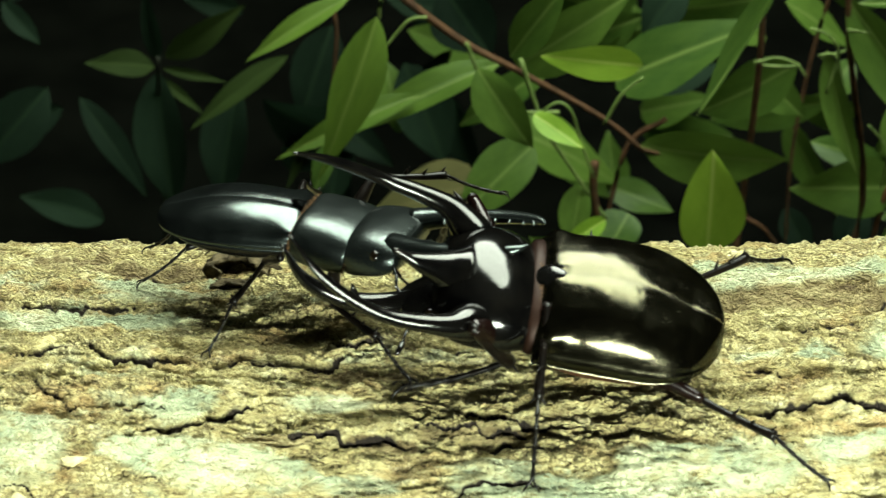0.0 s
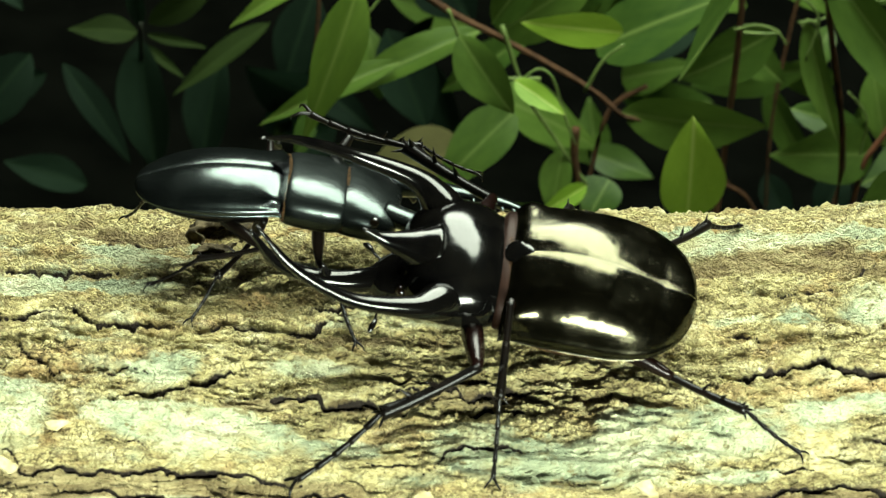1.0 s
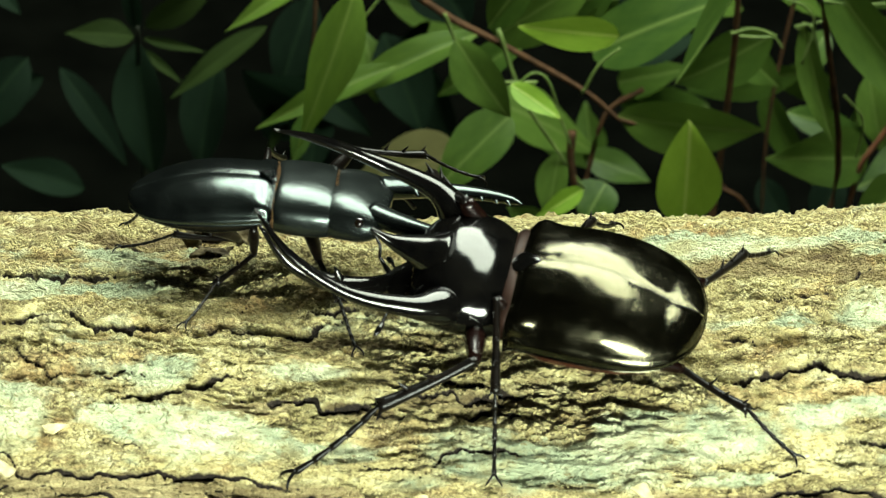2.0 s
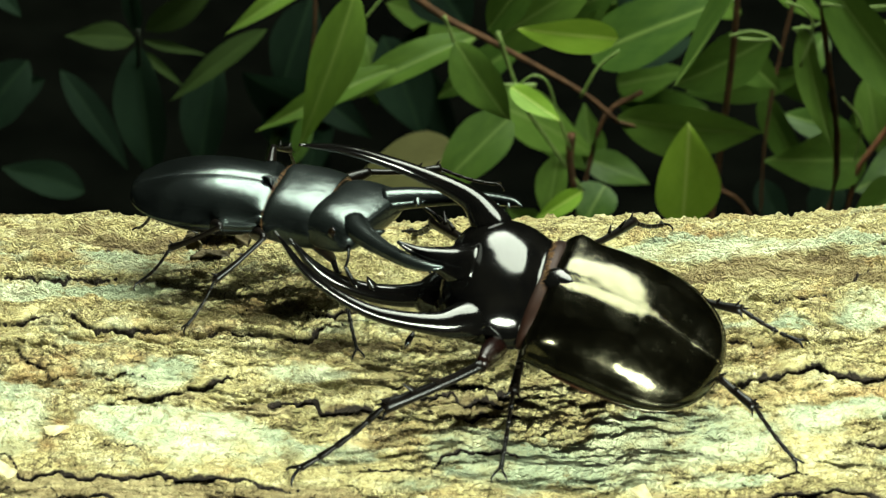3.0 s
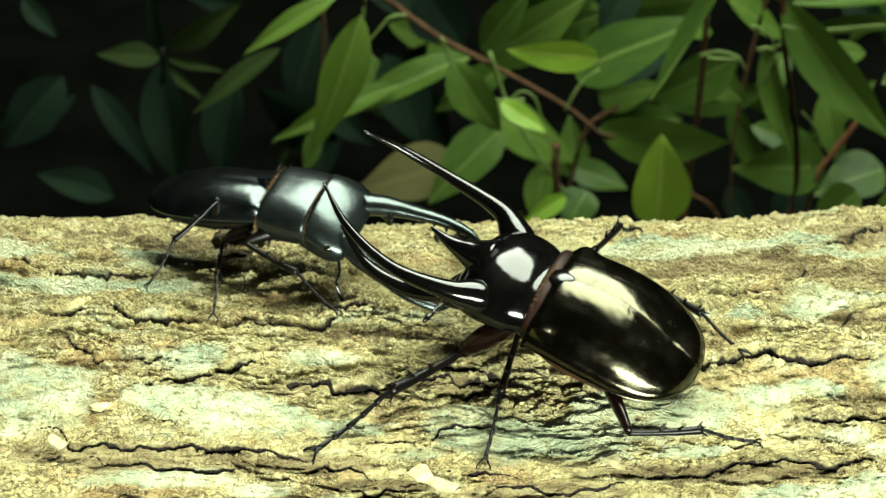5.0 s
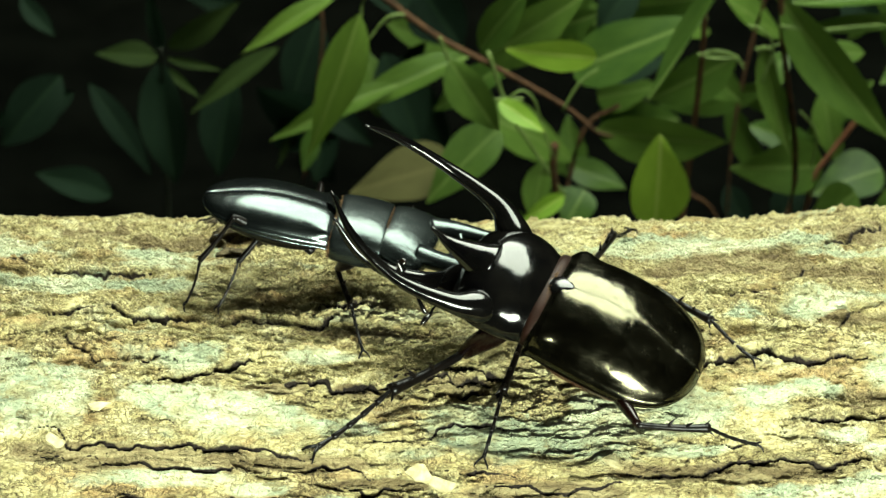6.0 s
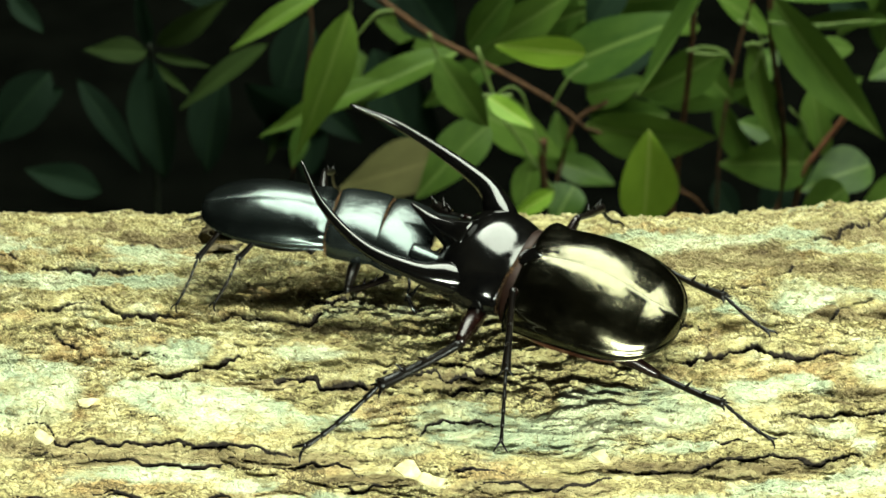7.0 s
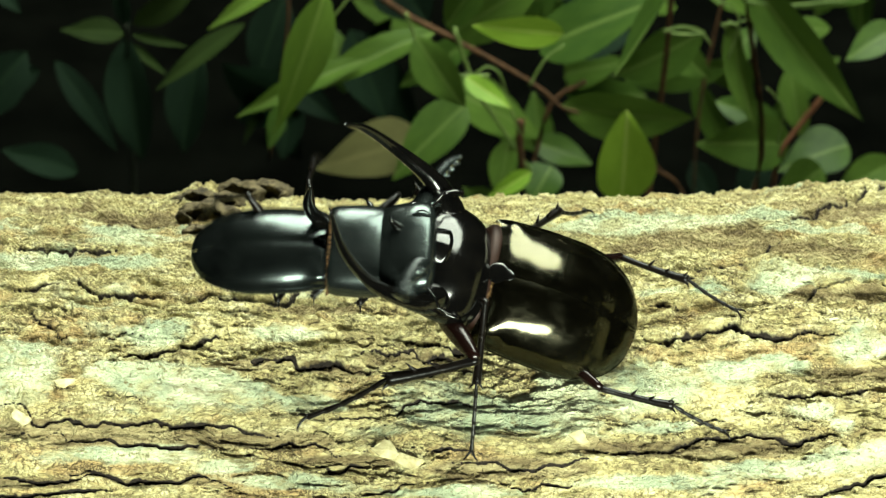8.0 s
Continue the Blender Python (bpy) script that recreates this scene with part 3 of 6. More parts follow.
def build_log():
    xs = spaced((-460, -118, 9.0), (-118, 118, 0.33), (118, 460.1, 9.0))
    edge = math.pi * LOG_R * 1000
    ss = spaced((-edge, -60, 4.0), (-60, -46, 0.8), (-46, 70, 0.28), (70, 90, 1.0), (90, edge - 2, 4.0))
    gx, gs = np.meshgrid(xs, ss, indexing="ij")
    fade = step_between(0, 30, edge - np.abs(gs))
    h = bark_height(gx, gs) * fade
    # the log swells a little towards its thick end
    rad = LOG_R * 1000 + h + 1.5 * step_between(20, 130, gx) - 0.9 * np.exp(-((gx - 30) / 50) ** 2)
    a = gs / (LOG_R * 1000)
    co = np.stack([gx, -rad * np.sin(a), rad * np.cos(a)], 2) / 1000
    co[..., 2] += LOG_R
    nx, ns = gx.shape
    ids = np.arange(nx * ns).reshape(nx, ns)
    nxt = np.roll(ids, -1, axis=1)
    quads = np.stack([ids[:-1].ravel(), nxt[:-1].ravel(), nxt[1:].ravel(), ids[1:].ravel()], 1)
    me = bpy.data.meshes.new("bark")
    me.vertices.add(nx * ns)
    me.vertices.foreach_set("co", co.astype(np.float32).ravel())
    me.loops.add(quads.size)
    me.loops.foreach_set("vertex_index", quads.astype(np.int32).ravel())
    me.polygons.add(len(quads))
    me.polygons.foreach_set("loop_start", np.arange(0, quads.size, 4, dtype=np.int32))
    me.update(calc_edges=True)
    me.polygons.foreach_set("use_smooth", [True] * len(me.polygons))
    cover = 0.55 * lichen_mask(gx, gs) + 0.15 * fbm(gx / 16, gs / 6, 131, 4)
    # lichen sits on the raised flakes
    cover += 0.06 * np.clip(h, -1.5, 1.5)
    layer = me.attributes.new("lichen", "FLOAT", "POINT")
    layer.data.foreach_set("value", cover.astype(np.float32).ravel())
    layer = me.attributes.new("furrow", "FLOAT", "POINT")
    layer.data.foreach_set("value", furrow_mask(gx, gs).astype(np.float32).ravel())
    # painted shade: strongest in the cracks, weaker in the other fissures
    layer = me.attributes.new("fissure_shade", "FLOAT", "POINT")
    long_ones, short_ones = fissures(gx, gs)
    fissure_shade = np.maximum(crack_fields(gx, gs)[1], np.maximum(0.28 * long_ones, 0.34 * short_ones))
    layer.data.foreach_set("value", fissure_shade.astype(np.float32).ravel())
    me.materials.append(BARK)
    log = new("log")
    tagged(log, "thick log with flaky tan bark, grey-green lichen and a knot hole", "log")
    bark = new("bark", me)
    bark.parent = log
    # a rotted branch stub: a thick lumpy cup with a deep hollow, facing forward
    axis = Vector((-0.05, -0.82, 0.57)).normalized()
    side = (Vector((1, 0, 0)) - axis * axis.x).normalized()
    lift = axis.cross(side)
    lift = lift if lift.z > 0 else -lift
    profile = ((9.0, -9.0), (8.2, -4.0), (7.2, -1.2), (6.0, 0.5), (5.3, 0.6), (4.9, -0.4), (4.5, -3.0), (3.4, -6.5), (2.0, -9.0), (0.3, -9.6))
    for cx, cs, out, size, seed in ((-32.0, -40.0, 0.0, 0.62, 3.0), (-37.2, -32.0, 1.2, 0.50, 5.0), (-43.2, -13.5, 0.8, 0.58, 8.0), (-46.0, -24.0, 1.0, 0.46, 11.0), (-44.2, -6.0, -0.6, 0.36, 13.0), (-40.0, -22.0, 1.0, 0.42, 17.0)):
        bm = bmesh.new()
        centre = Vector((cx / 1000, -(LOG_R + out / 1000) * math.sin(cs / 90), LOG_R + (LOG_R + out / 1000) * math.cos(cs / 90)))
        fine = curve_points([(r, d, 0) for r, d in profile], 4)
        rings = []
        for r, d, unused in fine:
            row = []
            for i in range(56):
                a = 2 * math.pi * i / 56
                at = Vector((math.cos(a) * 2 + seed, math.sin(a) * 2, d * 0.25))
                lump = 1 + 0.30 * noise.noise(at) + 0.14 * noise.noise(at * 3.1) + 0.06 * noise.noise(at * 8)
                rr = r * lump * (1.0 + 0.28 * math.cos(a) ** 2) / 1000 * size
                dd = (d + 1.4 * noise.noise(at * 1.7 + Vector((5, 0, 0))) + 0.5 * noise.noise(at * 6)) / 1000 * size
                row.append(bm.verts.new(centre + side * rr * math.cos(a) + lift * 0.8 * rr * math.sin(a) + axis * dd))
            rings.append(row)
        for p, q in zip(rings, rings[1:]):
            for i in range(56):
                bm.faces.new((p[i], p[(i + 1) % 56], q[(i + 1) % 56], q[i]))
        bm.faces.new(rings[-1])
        part("knot", bm, KNOT_BARK, log, "lumpy knot with a dark hollow")
    # loose flakes of bark, each lifted at its lower edge
    rng = random.Random(21)
    for along, around, length, width, lift, turn in ((-4.6, 58.6, 7.5, 7.0, 1.2, 60), (0.5, 61.5, 9.0, 5.0, 0.8, 35), (35.6, 56.2, 5.5, 3.4, 1.0, 35), (-79.5, 51.6, 7.0, 3.6, 1.0, 40), (-70.6, 44.2, 3.6, 5.4, 2.2, 75)):
        near = np.array([-1.0, 0.0, 1.0])
        height = float(np.max(bark_height(along + near, around + near)))
        a, r = around / 90, (LOG_R * 1000 + height) / 1000
        out = Vector((0, -math.sin(a), math.cos(a)))
        down = Vector((0, -math.cos(a), -math.sin(a)))
        centre = Vector((along / 1000, 0, LOG_R)) + out * (r - 0.0002)
        bm = bmesh.new()
        rim = []
        for k in range(7):
            q = 2 * math.pi * (k + rng.uniform(-0.3, 0.3)) / 7
            rr = 0.46 * rng.uniform(0.5, 1.15)
            u, v = length * rr * math.cos(q), width * rr * math.sin(q)
            c, d = math.cos(radians(turn)), math.sin(radians(turn))
            u, v = u * c - v * d, u * d + v * c
            rim.append(bm.verts.new(centre + Vector((u / 1000, 0, 0)) + down * (v / 1000) + out * (lift * (0.5 + v / width) + rng.uniform(-0.15, 0.15)) / 1000))
        face = bm.faces.new(rim)
        poked = bmesh.ops.poke(bm, faces=[face])
        poked["verts"][0].co += out * 0.0003
        bmesh.ops.solidify(bm, geom=bm.faces[:] + bm.edges[:] + bm.verts[:], thickness=0.0006)
        part("bark_flake", bm, FLAKE, log, "pale loose flake of bark", smooth=False)
    for sign in (-1, 1):
        bm = bmesh.new()
        x = sign * 0.459
        rings = []
        for r in (0.0895, 0.06, 0.03):
            rings.append([bm.verts.new((x + sign * 0.001 * random.random(), r * math.cos(q), LOG_R + r * math.sin(q)))
                          for q in (2 * math.pi * k / 48 for k in range(48))])
        for p, q in zip(rings, rings[1:]):
            for k in range(48):
                bm.faces.new((p[k], p[(k + 1) % 48], q[(k + 1) % 48], q[k]))
        bm.faces.new(rings[-1])
        part("cut_end", bm, WOOD, log, "sawn pale end of the log")
    return log


build_log()


# ---- floor and dark room ----
def slab(name, x0, x1, y0, y1, z0, z1, mat):
    bm = bmesh.new()
    bmesh.ops.create_cube(bm, size=1)
    for v in bm.verts:
        v.co = Vector(((x0 + x1) / 2 + v.co.x * (x1 - x0), (y0 + y1) / 2 + v.co.y * (y1 - y0), (z0 + z1) / 2 + v.co.z * (z1 - z0)))
    return tagged(mesh_object(name, bm, mat, False), kind="structure")


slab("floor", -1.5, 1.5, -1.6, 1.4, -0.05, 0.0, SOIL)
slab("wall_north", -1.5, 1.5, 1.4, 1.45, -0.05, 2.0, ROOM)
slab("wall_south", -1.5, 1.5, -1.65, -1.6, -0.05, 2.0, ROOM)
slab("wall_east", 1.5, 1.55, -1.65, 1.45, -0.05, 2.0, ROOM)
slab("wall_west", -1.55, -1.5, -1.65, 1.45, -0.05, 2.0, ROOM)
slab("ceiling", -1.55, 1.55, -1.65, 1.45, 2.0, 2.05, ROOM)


# ---- shrubs behind the log ----
def leaf_mesh(name, outline, fold, sag, mat, twist=0.0):
    """A leaf of unit length along y and unit width across x: outline maps 0..1 to half width."""
    bm = bmesh.new()
    rows, cols = 16, 8
    grid = []
    for i in range(rows + 1):
        t = i / rows
        w = max(outline(t), 0.004)
        row = []
        for j in range(cols + 1):
            u = 2 * j / cols - 1
            x = u * w + 0.03 * math.sin(5 * t)
            z = fold * abs(u) * w + sag * (t - 0.5) ** 2 + 0.02 * math.sin(9 * t + 2 * u) * abs(u) + twist * u * w * (t - 0.4)
            row.append(bm.verts.new((x, t, z)))
        grid.append(row)
    for i in range(rows):
        for j in range(cols):
            bm.faces.new((grid[i][j], grid[i][j + 1], grid[i + 1][j + 1], grid[i + 1][j]))
    me = bpy.data.meshes.new(name)
    bm.to_mesh(me)
    bm.free()
    me.materials.append(mat)
    me.polygons.foreach_set("use_smooth", [True] * len(me.polygons))
    return me


def ovate(t):
    return 0.5 * min(1.0, max(0.0, math.sin(math.pi * min(1, t * 0.98 + 0.012) ** 0.62)) ** 0.85) * (1 - 0.25 * t ** 3)


def oval(t):
    return 0.5 * max(0.0, math.sin(math.pi * t ** 0.74)) ** 0.75 * (1 - 0.18 * t ** 4)


def elliptic(t):
    return 0.5 * max(0.0, math.sin(math.pi * t ** 0.82)) ** 0.9


def lance(t):
    return 0.5 * max(0.0, math.sin(math.pi * t ** 0.70)) ** 1.15


LEAF_MESH = {
    "hero": leaf_mesh("leaf", oval, 0.22, -0.25, LEAF["hero"]),
    "broad": leaf_mesh("leaf", ovate, 0.22, -0.35, LEAF["green"], 0.3),
    "mid": leaf_mesh("leaf", elliptic, 0.24, -0.4, LEAF["green"], -0.4),
    "long": leaf_mesh("leaf", lance, 0.32, -0.5, LEAF["green"], 0.5),
    "thin": leaf_mesh("leaf", lance, 0.6, 0.4, LEAF["green"]),
    "deep": leaf_mesh("leaf", elliptic, 0.3, -0.3, LEAF["green"], 0.6),
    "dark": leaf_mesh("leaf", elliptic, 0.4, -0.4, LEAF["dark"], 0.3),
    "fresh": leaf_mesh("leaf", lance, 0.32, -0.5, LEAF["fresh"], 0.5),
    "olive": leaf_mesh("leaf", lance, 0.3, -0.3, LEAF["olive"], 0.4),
    "dead": leaf_mesh("leaf", ovate, 0.15, 0.3, LEAF["dead"], 0.5),
}
SHRUB = tagged(new("shrub"), "leafy green shrub with brown twigs behind the log", "shrub")
SHRUB.location = (0.06, 0.27, 0)
DIM_SHRUB = tagged(new("shrub"), "dim blue-green shrub with long leaves behind the log", "shrub")
DIM_SHRUB.location = (-0.079, 0.356, 0)


def leaf(kind, base, tip, width, tilt):
    base, tip = Vector(base), Vector(tip)
    along = tip - base
    length = along.length
    y = along.normalized()
    face = Vector((0, -0.86, 0.5))
    x = y.cross(face).normalized()
    z = x.cross(y)
    m = Matrix((x, y, z)).transposed().to_4x4()
    m = Matrix.Translation(base) @ m @ Matrix.Rotation(radians(tilt), 4, "Y") @ Matrix.Diagonal((width / max(0.55, math.cos(radians(tilt))), length, 0.5 * (width + 0.4 * length), 1))
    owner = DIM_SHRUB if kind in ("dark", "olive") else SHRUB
    ob = new("leaf", LEAF_MESH[kind])
    ob.parent = owner
    ob.matrix_basis = Matrix.Translation(-owner.location) @ m
    if kind == "hero":
        tagged(ob, "bright yellow-green young leaf")
    if kind == "dead":
        tagged(ob, "dry tan leaf")
    return ob


def twig(kind, r0, r1, *points):
    owner = SHRUB if points[0][0] > -0.03 or kind != "brown" else DIM_SHRUB
    bm = bmesh.new()
    n = len(points)
    tube(bm, [Vector(p) - owner.location for p in points], [(r0 + (r1 - r0) * i / (n - 1)) / 1000 for i in range(n)], 8, 6)
    return part("twig" if kind != "green" else "leaf_stalk", bm, {"brown": TWIG_BROWN, "red": TWIG_RED, "green": TWIG_GREEN}[kind], owner)


leaf('hero', (0.0575, 0.2500, 0.0588), (0.0583, 0.2440, 0.0891), 0.0160, 8)
leaf('mid', (0.0419, 0.2740, 0.0752), (0.0773, 0.2680, 0.0738), 0.0129, 35)
leaf('broad', (0.1046, 0.2820, 0.0601), (0.0789, 0.2760, 0.0632), 0.0151, -15)
leaf('broad', (0.1204, 0.2804, 0.0609), (0.1009, 0.2744, 0.0562), 0.0141, 20)
leaf('broad', (0.1129, 0.2708, 0.0581), (0.0982, 0.2648, 0.0500), 0.0122, -25)
leaf('long', (0.0896, 0.2612, 0.1202), (0.1215, 0.2552, 0.0789), 0.0127, 25)
leaf('thin', (0.1233, 0.2740, 0.1070), (0.0919, 0.2680, 0.1079), 0.0052, 20)
leaf('thin', (0.1226, 0.2708, 0.1165), (0.0907, 0.2648, 0.1173), 0.0070, 30)
leaf('thin', (0.0749, 0.2548, 0.1289), (0.0543, 0.2488, 0.0952), 0.0051, 40)
leaf('hero', (0.0413, 0.2484, 0.1093), (0.0171, 0.2424, 0.1149), 0.0081, -30)
leaf('broad', (0.0355, 0.2900, 0.0857), (0.0717, 0.2840, 0.1044), 0.0161, -20)
leaf('broad', (0.0119, 0.2804, 0.0938), (0.0401, 0.2744, 0.1165), 0.0141, 15)
leaf('mid', (0.0097, 0.2708, 0.1007), (0.0233, 0.2648, 0.1226), 0.0098, -10)
leaf('mid', (0.0021, 0.2612, 0.1025), (0.0152, 0.2552, 0.0840), 0.0109, 20)
leaf('hero', (0.0155, 0.2516, 0.0955), (0.0275, 0.2456, 0.0891), 0.0057, -10)
leaf('broad', (0.0157, 0.2932, 0.0662), (-0.0044, 0.2872, 0.0466), 0.0136, 10)
leaf('mid', (0.0276, 0.2660, 0.0700), (0.0246, 0.2600, 0.0534), 0.0079, 20)
leaf('hero', (0.0335, 0.2580, 0.0639), (0.0214, 0.2520, 0.0588), 0.0051, -20)
leaf('broad', (0.0392, 0.2708, 0.0590), (0.0331, 0.2648, 0.0497), 0.0113, 10)
leaf('mid', (0.0813, 0.2932, 0.0883), (0.0571, 0.2872, 0.0779), 0.0127, -35)
leaf('long', (0.0856, 0.2676, 0.1039), (0.0938, 0.2616, 0.0723), 0.0064, 30)
leaf('mid', (0.0935, 0.2868, 0.0929), (0.0869, 0.2808, 0.0822), 0.0077, 10)
leaf('mid', (0.1147, 0.2836, 0.0945), (0.0982, 0.2776, 0.0957), 0.0068, 15)
leaf('mid', (0.1053, 0.3028, 0.0731), (0.1095, 0.2968, 0.0526), 0.0081, 20)
leaf('mid', (0.0855, 0.3060, 0.0610), (0.1048, 0.3000, 0.0576), 0.0078, 0)
leaf('mid', (0.0713, 0.3124, 0.0779), (0.0838, 0.3064, 0.0670), 0.0094, 20)
leaf('fresh', (-0.0208, 0.2548, 0.1188), (-0.0354, 0.2488, 0.0785), 0.0115, -25)
leaf('fresh', (-0.0119, 0.2676, 0.0930), (-0.0466, 0.2616, 0.0787), 0.0070, 15)
leaf('fresh', (0.0077, 0.2740, 0.0986), (-0.0302, 0.2680, 0.0823), 0.0086, 20)
leaf('fresh', (-0.0283, 0.2740, 0.1158), (-0.0537, 0.2680, 0.1015), 0.0058, 15)
leaf('mid', (-0.0337, 0.2820, 0.0731), (-0.0375, 0.2760, 0.0615), 0.0052, -20)
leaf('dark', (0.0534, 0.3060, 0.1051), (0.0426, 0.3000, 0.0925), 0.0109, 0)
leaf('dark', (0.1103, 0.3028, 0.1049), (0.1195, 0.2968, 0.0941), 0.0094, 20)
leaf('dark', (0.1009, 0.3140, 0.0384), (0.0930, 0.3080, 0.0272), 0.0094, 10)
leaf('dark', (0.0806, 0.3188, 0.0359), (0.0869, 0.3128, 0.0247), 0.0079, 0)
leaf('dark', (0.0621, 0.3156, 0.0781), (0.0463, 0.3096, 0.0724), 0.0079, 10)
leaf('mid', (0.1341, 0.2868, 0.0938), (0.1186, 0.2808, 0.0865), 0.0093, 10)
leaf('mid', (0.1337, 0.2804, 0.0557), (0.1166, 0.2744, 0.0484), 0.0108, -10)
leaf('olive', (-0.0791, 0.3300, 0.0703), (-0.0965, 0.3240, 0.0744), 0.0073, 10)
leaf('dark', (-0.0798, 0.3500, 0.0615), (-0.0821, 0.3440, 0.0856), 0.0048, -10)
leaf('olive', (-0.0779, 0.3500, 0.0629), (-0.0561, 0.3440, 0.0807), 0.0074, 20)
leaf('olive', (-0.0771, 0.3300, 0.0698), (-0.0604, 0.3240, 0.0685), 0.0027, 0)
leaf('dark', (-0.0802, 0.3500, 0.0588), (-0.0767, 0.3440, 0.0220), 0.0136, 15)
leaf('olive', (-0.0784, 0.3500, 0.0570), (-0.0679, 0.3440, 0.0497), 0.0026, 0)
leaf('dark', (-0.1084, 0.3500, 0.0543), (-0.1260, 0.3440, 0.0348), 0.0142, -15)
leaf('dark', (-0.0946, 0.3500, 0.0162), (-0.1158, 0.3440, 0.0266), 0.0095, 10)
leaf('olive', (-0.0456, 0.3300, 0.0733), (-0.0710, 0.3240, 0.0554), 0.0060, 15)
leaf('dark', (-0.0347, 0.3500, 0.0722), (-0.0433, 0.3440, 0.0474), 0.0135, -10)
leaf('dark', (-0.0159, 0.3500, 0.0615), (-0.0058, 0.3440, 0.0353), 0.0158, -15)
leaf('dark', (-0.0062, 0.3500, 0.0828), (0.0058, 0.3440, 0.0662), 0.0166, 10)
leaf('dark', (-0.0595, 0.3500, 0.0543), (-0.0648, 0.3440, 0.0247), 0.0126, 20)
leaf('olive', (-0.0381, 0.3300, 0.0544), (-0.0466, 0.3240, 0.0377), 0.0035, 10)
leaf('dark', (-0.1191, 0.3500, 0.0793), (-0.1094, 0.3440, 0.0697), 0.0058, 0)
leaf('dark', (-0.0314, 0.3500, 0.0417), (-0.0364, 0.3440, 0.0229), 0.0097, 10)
leaf('dead', (0.0034, 0.3000, 0.0523), (-0.0253, 0.2940, 0.0461), 0.0163, 8)
twig('brown', 1.2, 0.6, (-0.0215, 0.2660, 0.1253), (-0.0141, 0.2660, 0.1179), (-0.0006, 0.2660, 0.1071), (0.0115, 0.2660, 0.1001), (0.0327, 0.2660, 0.0870), (0.0422, 0.2660, 0.0785))
twig('brown', 0.6, 0.36, (0.0913, 0.3140, 0.1030), (0.0861, 0.3140, 0.0824), (0.0815, 0.3140, 0.0526), (0.0807, 0.3140, 0.0223))
twig('red', 0.96, 0.48, (0.1165, 0.2804, 0.0807), (0.1056, 0.2804, 0.0644), (0.1020, 0.2804, 0.0575), (0.0987, 0.2804, 0.0400))
twig('green', 0.6, 0.42, (0.0126, 0.2644, 0.1037), (0.0183, 0.2644, 0.0861), (0.0268, 0.2644, 0.0717), (0.0337, 0.2644, 0.0606))
twig('green', 0.48, 0.36, (0.0326, 0.2612, 0.0877), (0.0370, 0.2612, 0.0961), (0.0418, 0.2612, 0.1003))
twig('green', 0.48, 0.36, (0.0220, 0.2612, 0.0911), (0.0145, 0.2612, 0.0911), (0.0157, 0.2612, 0.0907))
twig('green', 0.54, 0.36, (-0.0192, 0.2612, 0.1243), (-0.0207, 0.2612, 0.1194), (-0.0209, 0.2612, 0.1157))
twig('green', 0.54, 0.36, (-0.0096, 0.2612, 0.1161), (-0.0140, 0.2612, 0.1152), (-0.0193, 0.2612, 0.1086))
twig('green', 0.54, 0.36, (-0.0003, 0.2612, 0.1094), (0.0012, 0.2612, 0.1053), (0.0021, 0.2612, 0.1025))
twig('green', 0.48, 0.36, (0.0838, 0.2676, 0.1030), (0.0883, 0.2676, 0.1022), (0.0910, 0.2676, 0.0879))
twig('green', 0.48, 0.36, (0.0690, 0.2708, 0.0990), (0.0765, 0.2708, 0.0985), (0.0798, 0.2708, 0.0991))
twig('brown', 0.72, 0.48, (0.0485, 0.2836, 0.0783), (0.0394, 0.2836, 0.0714), (0.0350, 0.2836, 0.0541), (0.0321, 0.2836, 0.0383))
twig('green', 0.48, 0.36, (0.1185, 0.2740, 0.1070), (0.1052, 0.2740, 0.1063), (0.0850, 0.2740, 0.0991))
twig('brown', 0.6, 0.36, (-0.0348, 0.3140, 0.1013), (-0.0326, 0.3140, 0.0858), (-0.0353, 0.3140, 0.0614), (-0.0387, 0.3140, 0.0384))
twig('green', 0.42, 0.3, (0.0174, 0.2580, 0.0923), (0.0212, 0.2580, 0.0952), (0.0246, 0.2580, 0.0930), (0.0273, 0.2580, 0.0843), (0.0304, 0.2580, 0.0750))
twig('green', 0.42, 0.3, (0.0683, 0.2644, 0.1026), (0.0738, 0.2644, 0.1039), (0.0784, 0.2644, 0.1022), (0.0810, 0.2644, 0.0987))
twig('green', 0.42, 0.3, (0.0816, 0.2644, 0.1116), (0.0858, 0.2644, 0.1099), (0.0884, 0.2644, 0.1049), (0.0857, 0.2644, 0.0945))
twig('green', 0.42, 0.3, (0.0899, 0.2612, 0.1128), (0.1004, 0.2612, 0.1118), (0.1168, 0.2612, 0.1134))
twig('green', 0.36, 0.24, (0.0965, 0.2676, 0.0845), (0.1012, 0.2676, 0.0777), (0.1001, 0.2676, 0.0675))
twig('brown', 0.84, 1.08, (0.0314, 0.2644, 0.0614), (0.0304, 0.2644, 0.0691), (0.0307, 0.2644, 0.0763))
twig('brown', 0.48, 0.36, (0.0422, 0.2740, 0.0749), (0.0529, 0.2740, 0.0711), (0.0623, 0.2740, 0.0642), (0.0686, 0.2740, 0.0564))
twig('brown', 0.6, 0.48, (0.0679, 0.2900, 0.0482), (0.0743, 0.2900, 0.0438), (0.0808, 0.2900, 0.0314))


